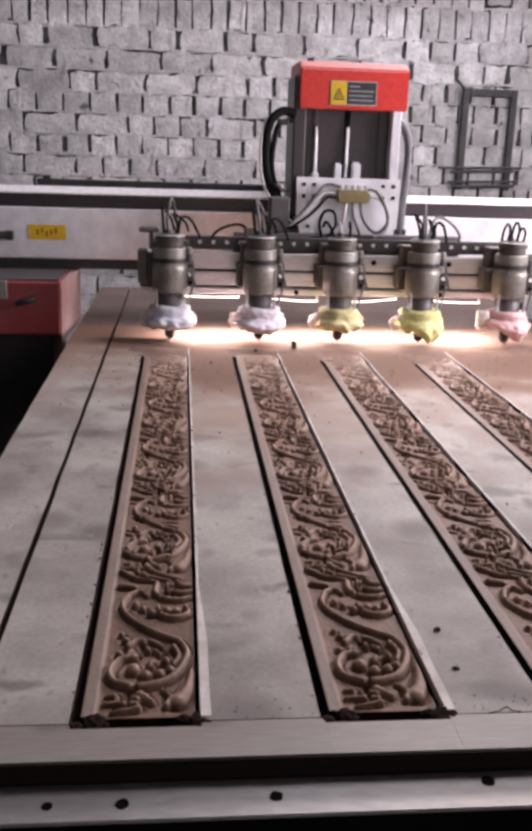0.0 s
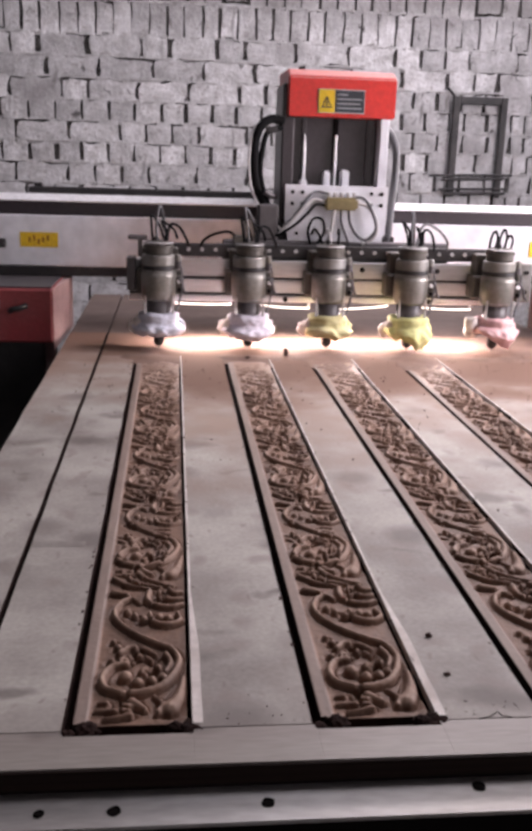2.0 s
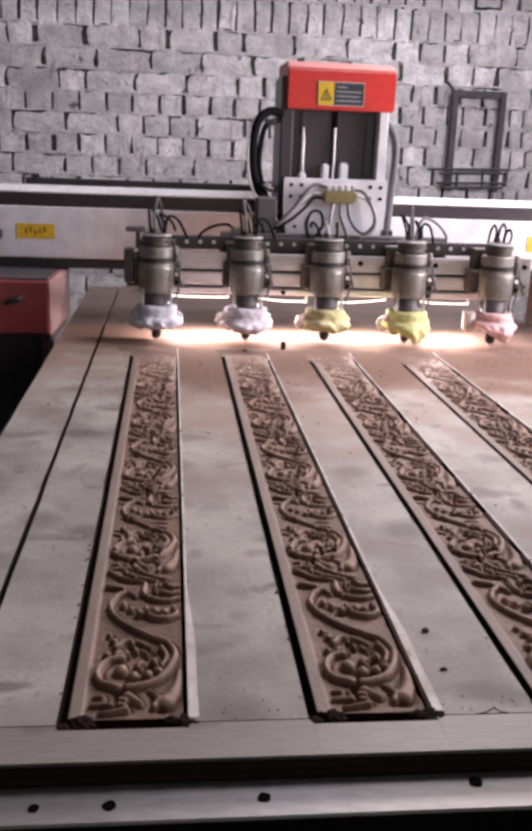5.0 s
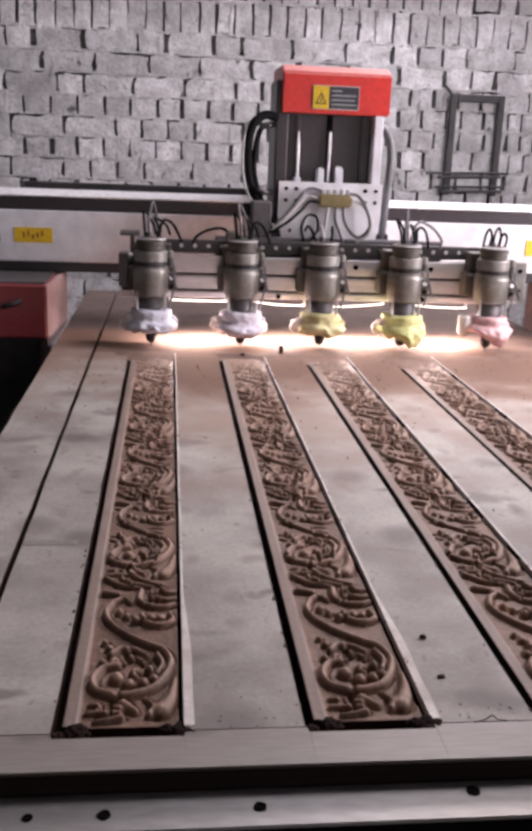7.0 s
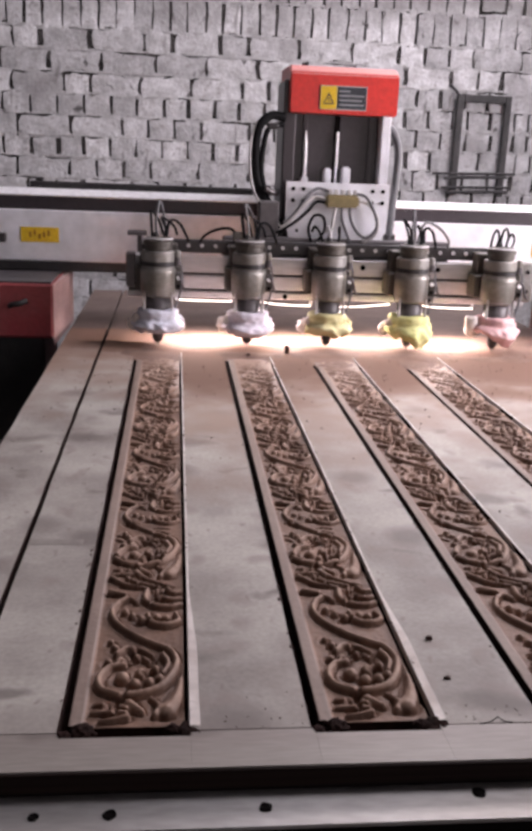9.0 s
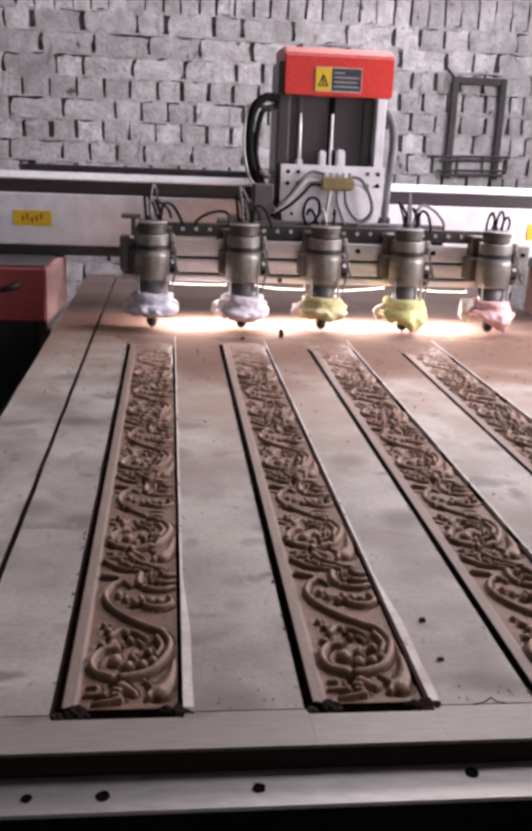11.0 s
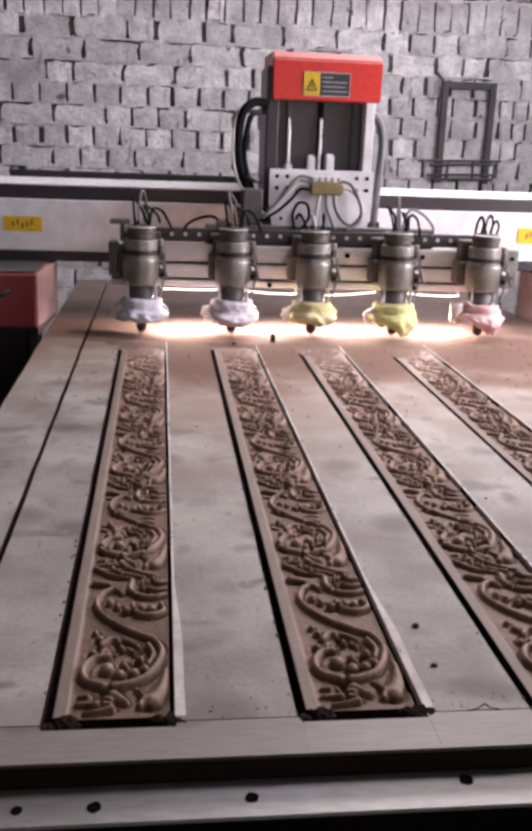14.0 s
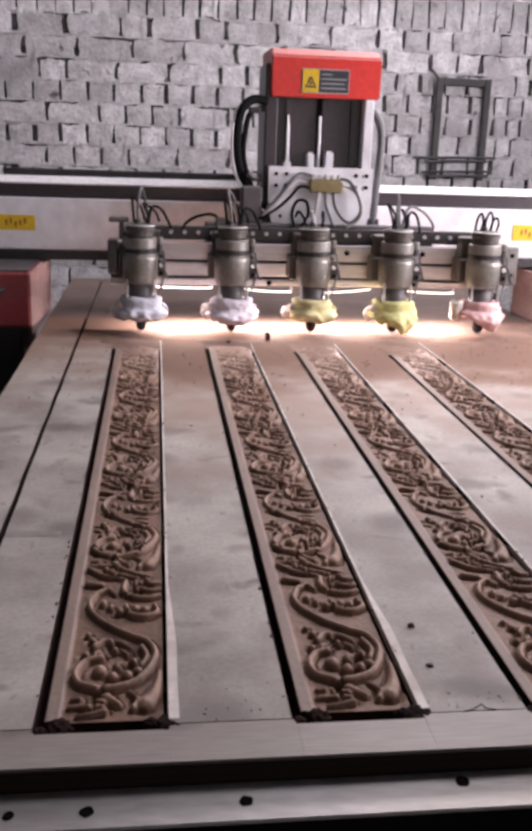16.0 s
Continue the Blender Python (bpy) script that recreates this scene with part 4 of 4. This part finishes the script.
cable("cable", [(0.16, hy, 1.12), (0.12, hy - 0.02, 1.10), (0.10, hy - 0.04, 1.06), (0.11, hy - 0.05, 1.03)], 0.004, PALECABLE, carriage)
part("cable_clip", box(0.118, 0.15, hy - 0.03, hy + 0.0, 1.335, 1.352, 0.003), BLACK, carriage)
part("hose_clamp", box(0.47, 0.505, hy - 0.03, hy + 0.0, 1.036, 1.056, 0.003), BLACK, carriage)
part("elbow", tube([(0.150, hy - 0.02, 1.16), (0.135, hy - 0.035, 1.165), (0.118, hy - 0.04, 1.175)], 0.009), DARKGREY, carriage, "dull elbow fitting")
part("cable_box", box(0.10, 0.158, PY - 0.01, PY + 0.05, 1.04, 1.14, 0.005), DARKGREY, carriage)


# ---- spindles ----
def rag(seed, r_top, r_low, z_top, z_low, droop=0.0, droop_at=0.0):
    """A cloth wound round the nose: a tight band above, a crumpled skirt below with a ragged hem."""
    def wob(r, z, a):
        low = min(1.0, max(0.0, (z_top - z) / (z_top - z_low)))
        c, d = math.cos(a), math.sin(a)
        p = Vector((c * 1.3, d * 1.3, z * 40 + seed * 3.1))
        q = Vector((c * 2.2 + z * 30, d * 2.2, z * 75 + seed * 1.7))
        fold = 1 - 2 * abs(noise.noise(q))
        crease = 1 - 2 * abs(noise.noise(q * 2.4 + Vector((0, 5, 0))))
        skirt = min(1.0, max(0.0, (low - 0.40) / 0.25))
        k = 1 + 0.10 * noise.noise(p) * (0.5 + skirt) + (0.05 + 0.11 * skirt) * fold + (0.04 + 0.055 * skirt) * crease
        near = max(0, math.cos(a - droop_at)) ** 3
        hem = 0.010 * noise.noise(Vector((c * 2.6, d * 2.6, seed))) * skirt
        return r * k, 0.0035 * fold * skirt + 0.004 * noise.noise(Vector((c * 1.2, d * 1.2, seed + 7))) - droop * near * low ** 2 + hem
    prof, n = [], 18
    shape = ((0, 0.86), (0.06, 0.98), (0.20, 1.0), (0.40, 0.97), (0.46, 1.0))
    for i in range(n + 1):
        t = i / n
        if t <= 0.46:
            k = next(j for j in range(len(shape) - 1) if t <= shape[j + 1][0] + 1e-6)
            (ta, ra), (tb, rb) = shape[k], shape[k + 1]
            r = r_top * (ra + (rb - ra) * (t - ta) / (tb - ta))
        else:
            w = (t - 0.46) / 0.54
            r = r_top + (r_low - r_top) * math.sin(min(1, w * 1.9) * math.pi / 2) - 0.016 * max(0, w - 0.6) / 0.4
        prof.append((r, z_top + (z_low - z_top) * t))
    prof = [(r_top * 0.55, z_top + 0.001)] + prof + [(r_low * 0.5, z_low + 0.006)]
    return lathe(prof[::-1], 72, None, (0, 0, 0), wob)


HEADS = ((-0.179, "bluish white"), (0.066, "lilac white"), (0.288, "straw yellow"), (0.519, "lime yellow"), (0.768, "dusty pink"))
spindles = []
for i, (x, tint) in enumerate(HEADS):
    sp = thing("spindle", f"dusty steel milling spindle with {tint} rag round its nose", "spindle", pose(x, 2.6, TOP), "row of spindles on the rail")
    spindles.append((sp, x))
    f = lambda z: z - TOP
    body = part("motor_body", lathe([(0.038, f(0.885)), (0.0445, f(0.892)), (0.0445, f(0.966)), (0.0425, f(0.968)), (0.0425, f(0.980)), (0.0455, f(0.982)), (0.0455, f(1.004)), (0.043, f(1.008))], 40), MOTOR, sp)
    part("dark_band", lathe([(0.0452, f(0.9685)), (0.0452, f(0.9795))], 32), BLACK, body)
    part("top_cap", lathe([(0.034, f(1.0085)), (0.037, f(1.012)), (0.037, f(1.024)), (0.040, f(1.026)), (0.040, f(1.034)), (0.030, f(1.037))], 32), OLIVE, body, "dark ribbed cap")
    part("cap_rim", lathe([(0.0385, f(1.0372)), (0.0405, f(1.038)), (0.0405, f(1.0405)), (0.036, f(1.042))], 32), ALU, body, "bright worn rim")
    part("cap_top", lathe([(0.0355, f(1.0422)), (0.0345, f(1.0436)), (0.010, f(1.0440))], 24), OLIVE, body, "dark cap top")
    part("nose", lathe([(0.030, f(0.80)), (0.034, f(0.845)), (0.036, f(0.884))], 24), DARKGREY, sp, "dark nose housing", True)
    part("collet_nut", lathe([(0.004, f(0.7585)), (0.010, f(0.7615)), (0.0140, f(0.769)), (0.0145, f(0.778)), (0.012, f(0.799))], 16), BLACK, sp, "black collet nut", True)
    part("cutter", lathe([(0.0008, f(0.7445)), (0.002, f(0.750)), (0.003, f(0.7565))], 10), STEEL, sp)
    if i < 4:
        part("rag", rag(i + 1, (0.054, 0.055, 0.053, 0.054)[i], (0.063, 0.062, 0.061, 0.057)[i], f((0.852, 0.851, 0.850, 0.850)[i]), f((0.788, 0.785, 0.789, 0.786)[i]), (0, 0.004, 0, 0.028)[i], -0.9), CLOTHS[i], sp, f"crumpled {tint} rag", True)
    else:
        part("rag", rag(5, 0.052, 0.060, f(0.850), f(0.798), 0.034, -0.95), CLOTHS[i], sp, f"drooping {tint} rag", True)
    # pale cloth tufts behind the wrap
    for k, (a, rr, zz, sz) in enumerate(((2.9, 0.066, 0.81, 0.016), (0.5, 0.066, 0.815, 0.013), (3.5, 0.058, 0.825, 0.012))):
        bm = bmesh.new()
        bmesh.ops.create_icosphere(bm, subdivisions=3, radius=1)
        for v in bm.verts:
            v.co *= 1 + 0.45 * noise.noise(v.co * 2 + Vector((i * 5 + k, 0, 0))) + 0.5 * abs(noise.noise(v.co * 4.5 + Vector((0, i * 3 + k, 0))))
            v.co = Vector((v.co.x * sz, v.co.y * sz * 0.7, v.co.z * sz * 1.1))
        bmesh.ops.translate(bm, vec=(rr * math.cos(a), rr * math.sin(a) * 0.6, f(zz)), verts=bm.verts)
        part("cloth_tuft", bm, PALECLOTH if k != 1 else CLOTHS[i], sp, "", True)
    for dx in (-0.036, 0.038):
        part("post", lathe([(0.0034, f(0.846)), (0.0034, f(0.900))], 8, None, (dx, -0.030, 0)), PALECABLE, sp, "pale thin post")
    # clamp and carrier block
    cl = part("clamp", box(-0.062, 0.062, 0.030, 0.092, f(0.898), f(0.962), 0.004), OLIVE, sp, "dark cast clamp")
    part("clamp_ring", lathe([(0.0392, f(0.888)), (0.0405, f(0.8865)), (0.0440, f(0.893)), (0.0470, f(0.904)), (0.0480, f(0.950)), (0.0475, f(0.958)), (0.0455, f(0.9605))], 40), CLAMP, cl, "olive grey split clamp ring", True)
    part("clamp_ear", box(0.046, 0.062, -0.012, 0.0295, f(0.905), f(0.95), 0.003), OLIVE, cl)
    part("clamp_bolt", disc_y(0.055, -0.018, f(0.938), 0.006, 0.006, 10), BRIGHT, cl)
    part("clamp_bolt", disc_y(0.055, -0.018, f(0.915), 0.005, 0.006, 10), HOLE, cl)
    part("clamp_lever", tube([(0.050, -0.030, f(0.952)), (0.060, -0.036, f(0.940)), (0.066, -0.036, f(0.918)), (0.074, -0.034, f(0.906))], 0.0036, 7), DARKGREY, cl, "dark clamping lever", True)
    part("hose_stub", lathe([(0.0075, f(0.9905)), (0.0085, f(0.994)), (0.0085, f(1.006)), (0.0055, f(1.010))], 12, None, (0.052, -0.008, 0)), MOTOR, sp)
    part("cable_gland", lathe([(0.0075, f(1.0442)), (0.0075, f(1.052)), (0.0045, f(1.056))], 12, None, (-0.006, 0.0, 0)), BLACK, sp, "black cable gland")
    part("slide_block", box(-0.050, 0.052, 0.045, 0.099, f(0.9625), f(1.02), 0.003), OLIVE, sp)
    part("nozzle", tube([(0.055, -0.005, f(0.985)), (0.062, -0.012, f(0.965)), (0.064, -0.012, f(0.925)), (0.056, -0.020, f(0.885)), (0.046, -0.030, f(0.858))], 0.0030), GREYHOSE, sp, "grey coolant tube", True)
    part("fitting", lathe([(0.009, f(0.972)), (0.009, f(0.990)), (0.006, f(0.992))], 12, None, (0.052, -0.008, 0)), DARKGREY, sp)
    if i == 0:
        part("end_bracket", box(-0.088, -0.063, 0.03, 0.095, f(0.905), f(0.995), 0.003), DARKGREY, sp)
        part("lever", box(-0.082, -0.03, 0.0, 0.04, f(1.045), f(1.058), 0.003), DARKGREY, sp)
        part("lever_post", box(-0.056, -0.044, 0.012, 0.024, f(1.0), f(1.0445), 0.001), DARKGREY, sp)
    if i == 1:
        part("junction", box(-0.045, -0.012, 0.0, 0.03, f(1.036), f(1.062), 0.003), OLIVE, sp)
    if i == 4:
        part("end_block", box(0.064, 0.108, 0.02, 0.095, f(0.89), f(1.0), 0.004), MOTOR, sp)
        part("end_block_bolt", disc_y(0.088, 0.015, f(0.975), 0.006, 0.006, 10), HOLE, sp)
        part("end_block_bolt", disc_y(0.088, 0.015, f(0.92), 0.006, 0.006, 10), HOLE, sp)
        bm = rag(9, 0.018, 0.012, f(0.85), f(0.80))
        bmesh.ops.translate(bm, vec=(-0.07, -0.01, 0), verts=bm.verts)
        part("rag_end", bm, PALECLOTH, sp, "pale rag end", True)
    # cables on top
    top = f(1.034)
    rng = random.Random(40 + i)
    if i in (0, 1, 3):
        for dx, bx, hgt in ((-0.014, -0.018, 0.075), (-0.002, -0.006, 0.10), (0.012, 0.02, 0.06)):
            part("cable", tube([(dx, 0, top - 0.004), (bx, 0.004, top + hgt * 0.5), (bx + rng.uniform(-0.012, 0.012), 0.02, top + hgt), (bx + 0.02, 0.06, top + hgt * 0.6), (bx + 0.03, 0.085, top + 0.01)], 0.0035), RUBBER if dx != -0.002 else GREYHOSE, sp, "", True)
        part("cable", tube([(0.02, 0.0, top - 0.004), (0.03, 0.01, top + 0.05), (0.055, 0.03, top + 0.045), (0.075, 0.06, top + 0.01), (0.082, 0.08, top - 0.008)], 0.0038), RUBBER, sp, "", True)
        if i == 3:
            part("cable", tube([(0.005, 0.0, top), (0.03, 0.02, top + 0.065), (0.075, 0.04, top + 0.055), (0.115, 0.07, top + 0.02), (0.12, 0.085, top - 0.006)], 0.0038), GREYHOSE, sp, "", True)
        if i == 1:
            part("cable", tube([(-0.02, 0.01, top), (-0.05, 0.02, top + 0.034), (-0.09, 0.03, top + 0.03), (-0.12, 0.05, top + 0.012), (-0.132, 0.075, top - 0.008)], 0.0038), RUBBER, sp, "", True)
    elif i == 2:
        for dx in (-0.02, 0.0, 0.018):
            part("cable", tube([(dx, 0, top - 0.004), (dx * 1.4, 0.02, top + 0.03), (dx * 1.8, 0.07, top + 0.045), (dx * 2, 0.094, top + 0.03)], 0.0038), RUBBER if dx else PALECABLE, sp, "", True)
    else:
        for dx, h2 in ((-0.022, 0.055), (0.004, 0.06), (0.022, 0.045)):
            part("cable", tube([(dx - 0.012, 0, top - 0.004), (dx - 0.006, 0.004, top + h2 * 0.7), (dx + 0.006, 0.008, top + h2), (dx + 0.014, 0.01, top + h2 * 0.6), (dx + 0.006, 0.012, top - 0.003)], 0.0035), RUBBER if dx else PALECABLE, sp, "", True)


# ---- iron frame on the wall ----
wf = thing("iron_frame", "grey iron frame on the whitewashed wall with rods across it", "iron frame")
fx0, fx1, fz0, fz1 = 1.178, 1.442, 1.118, 1.582
fy = WALL - 0.012
part("upright", box(fx0, fx0 + 0.031, fy - 0.03, fy, fz0, fz1, 0.003), FRAMEPAINT, wf)
part("upright", box(fx1 - 0.031, fx1, fy - 0.03, fy, fz0, fz1, 0.003), FRAMEPAINT, wf)
part("top_bar", box(fx0 + 0.0315, fx1 - 0.0315, fy - 0.028, fy, fz1 - 0.036, fz1, 0.003), FRAMEPAINT, wf)
for z, a, b, r in ((1.222, 1.08, 1.49, 0.0065), (1.205, 1.14, 1.45, 0.008), (1.158, 1.13, 1.47, 0.006), (1.137, 1.16, 1.46, 0.008)):
    part("rod", tube([(a, fy - 0.04, z - 0.006), ((a + b) / 2, fy - 0.043, z), (b, fy - 0.04, z + 0.004)], r), FRAMEPAINT, wf)
part("hook", tube([(fx0 - 0.035, fy - 0.008, fz1 + 0.04), (fx0 - 0.01, fy - 0.015, fz1 + 0.015), (fx0 + 0.012, fy - 0.015, fz1 - 0.01)], 0.007), FRAMEPAINT, wf)


# ---- bricks of the back wall ----
def brick_mesh(w, h, seed):
    """A brick face with slumped, uneven edges under its coats of whitewash."""
    bm = bmesh.new()
    nx, nz = 6, 3
    g = []
    for j in range(nz + 1):
        row = []
        for i in range(nx + 1):
            u, v = i / nx - 0.5, j / nz - 0.5
            e = abs(u) == 0.5 or abs(v) == 0.5
            jx = noise.noise((u * 3 + seed, v * 3, 1)) * 0.07
            jz = noise.noise((u * 4 + seed, v * 3, 9)) * 0.15
            d = 0.003 * noise.noise((u * 2, v * 2 + seed, 4)) + (0.0015 if e else 0)
            row.append(bm.verts.new(((u + (jx if e else 0)) * w, d, (v + (jz if e else 0)) * h)))
        g.append(row)
    for a, b in zip(g, g[1:]):
        for i in range(nx):
            bm.faces.new((a[i], a[i + 1], b[i + 1], b[i]))
    ring = [*g[0], *[r[-1] for r in g[1:]], *g[-1][-2::-1], *[r[0] for r in g[-2:0:-1]]]
    back = [bm.verts.new((v.co.x, 0.03, v.co.z)) for v in ring]
    for i in range(len(ring)):
        j = (i + 1) % len(ring)
        bm.faces.new((ring[i], back[i], back[j], ring[j]))
    bmesh.ops.recalc_face_normals(bm, faces=bm.faces)
    me = bpy.data.meshes.new("brick")
    bm.to_mesh(me)
    bm.free()
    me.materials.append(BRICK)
    return me


KINDS = {"stretcher": [brick_mesh(0.224, 0.0928, k) for k in range(5)],
         "header": [brick_mesh(0.109, 0.0928, k + 10) for k in range(5)],
         "soldier": [brick_mesh(0.074, 0.147, k + 20) for k in range(5)],
         "closer": [brick_mesh(0.062, 0.0928, k + 30) for k in range(4)]}
WIDTH = {"stretcher": 0.236, "header": 0.121, "soldier": 0.0815, "closer": 0.070}
rng = random.Random(3)


def brick(kind, x, z, sx=1.0):
    ob = new("brick", rng.choice(KINDS[kind]))
    ob.parent = wall_back
    ob.location = (x, WALL + rng.uniform(-0.002, 0.002), z + rng.uniform(-0.004, 0.004))
    ob.rotation_euler = (0, radians(rng.uniform(-2.2, 2.2)), 0)
    ob.scale = (sx * rng.choice((1.02, 1.0, 0.98, 0.96, 0.93, 0.88)), 1, rng.uniform(0.89, 1.01))


def course(z, x0, x1, kinds):
    x = x0
    while x < x1:
        k = rng.choice(kinds)
        w = WIDTH[k] * rng.uniform(0.96, 1.04)
        brick(k, x + w / 2, z, w / WIDTH[k])
        x += w
    return x


S, H_, D, C_ = "stretcher", "header", "soldier", "closer"
ROW = 0.0935
BASE = 1.786
patterns = ((S, H_), (S, H_, S), (S, H_), (H_,), (S, H_, H_), (H_,), (H_, S), (H_, H_, S))
for r, kinds in enumerate(patterns):
    end = course(BASE - ROW * (r + 0.5), -1.12 - 0.06 * (r % 2), 0.5, kinds)
    course(BASE - ROW * (r + 0.5), end, 1.72, (H_, C_, H_, S) if r < 3 else (H_, C_, H_))
for r in range(8, 14):
    course(BASE - ROW * (r + 0.5), -1.15, 1.72, (S, S, H_))
course(BASE + 0.072, -1.15, 1.75, (D,))
course(BASE + 0.145 + 0.066, -1.1, 1.75, (D, D, H_))


def bed_joints():
    """Smeared, whitewashed mortar in the level joints; open in places, so that a thin dark line shows."""
    co, faces = [], []
    levels = [BASE - ROW * r for r in range(0, 15)] + [BASE + 0.1455]
    for k, z in enumerate(levels):
        n, first = 420, len(co)
        for i in range(n + 1):
            x = -1.15 + 2.9 * i / n
            mid = z + 0.004 * noise.noise((x * 5, k * 3.3, 0))
            open_ = min(1, max(0, 0.58 + 2.6 * noise.noise((x * 4.5, k * 7.1, 5))))
            up = 0.012 - 0.004 * open_ + 0.004 * noise.noise((x * 17, k, 1))
            down = 0.012 - 0.011 * open_ + 0.003 * noise.noise((x * 21, k, 8))
            y = WALL + 0.0035 + 0.0015 * noise.noise((x * 30, k, 3))
            co += [(x, y + 0.004, mid - down), (x, y, mid), (x, y + 0.003, mid + up)]
            if i:
                for q in (0, 1):
                    p = first + 3 * i + q
                    faces.append((p - 3, p, p + 1, p - 2))
    me = bpy.data.meshes.new("mortar_joint")
    me.from_pydata(co, [], faces)
    me.materials.append(JOINT)
    ob = new("mortar_joint", me)
    ob.parent = wall_back
    tagged(ob, "", "", "", "stuff")


bed_joints()


def brick_field():
    """The rest of the wall, outside the stretch behind the machine."""
    co, faces = [], []
    r2 = random.Random(8)
    z, row = 0.005, 0
    while z < 3.9:
        x = -3.0 - 0.12 * (row % 2)
        while x < 1.98:
            w = r2.choice((0.236, 0.121, 0.121)) * r2.uniform(0.96, 1.04)
            inside = x + w > -1.17 and x < 1.78 and 0.45 < z < 2.08
            inside = inside or (x + w > 0.98 and x < 1.92 and 2.18 < z < 3.23)
            if not inside:
                a, b, c, d = max(x, -2.99) + 0.005, min(x + w, 1.99) - 0.005, z + 0.001, z + 0.091
                y = WALL + r2.uniform(-0.003, 0.003)
                k = len(co)
                if b - a > 0.02:
                    co += [(a, y, c), (b, y, c), (b, y, d), (a, y, d), (a, y + 0.02, c), (b, y + 0.02, c), (b, y + 0.02, d), (a, y + 0.02, d)]
                    faces += [(k, k + 1, k + 2, k + 3), (k, k + 4, k + 5, k + 1), (k + 1, k + 5, k + 6, k + 2), (k + 2, k + 6, k + 7, k + 3), (k + 3, k + 7, k + 4, k)]
            x += w
        z += ROW
        row += 1
    me = bpy.data.meshes.new("brick_field")
    me.from_pydata(co, [], faces)
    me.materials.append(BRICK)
    ob = new("brick_field", me)
    ob.parent = wall_back
    tagged(ob, "", "", "", "stuff")


brick_field()


# ---- what moves ----
SHIFT = [(0, 3.5), (0.5, -8.8), (1, -9.1), (1.5, 1.2), (2, -5.1), (2.5, -11.5), (3, 0.2), (3.5, -3.1), (4, -11.8),
         (4.2, -10.5), (4.5, -1.5), (5, -3.5), (5.5, -11.5), (6, -1.5), (6.5, -0.4), (7, -11.9), (7.5, -2.4), (8, -0.9),
         (8.5, -11.6), (9, -9.5), (9.5, -0.5), (10, -0.5), (10.5, -9.5), (11, -7.9), (11.5, -10.4), (12, 2.6),
         (12.5, -9.6), (13, -5.4), (13.5, -3.4), (14, -12.6), (14.5, -2.1), (15, -5.9), (15.5, -8.1), (16, 1.6)]


def motions():
    walk(carriage, [(t, pose(0.001 * s, 0, 0)) for t, s in SHIFT])
    for sp, x in spindles:
        walk(sp, [(t, pose(x + 0.001 * s, 2.6, TOP)) for t, s in SHIFT])


motions()
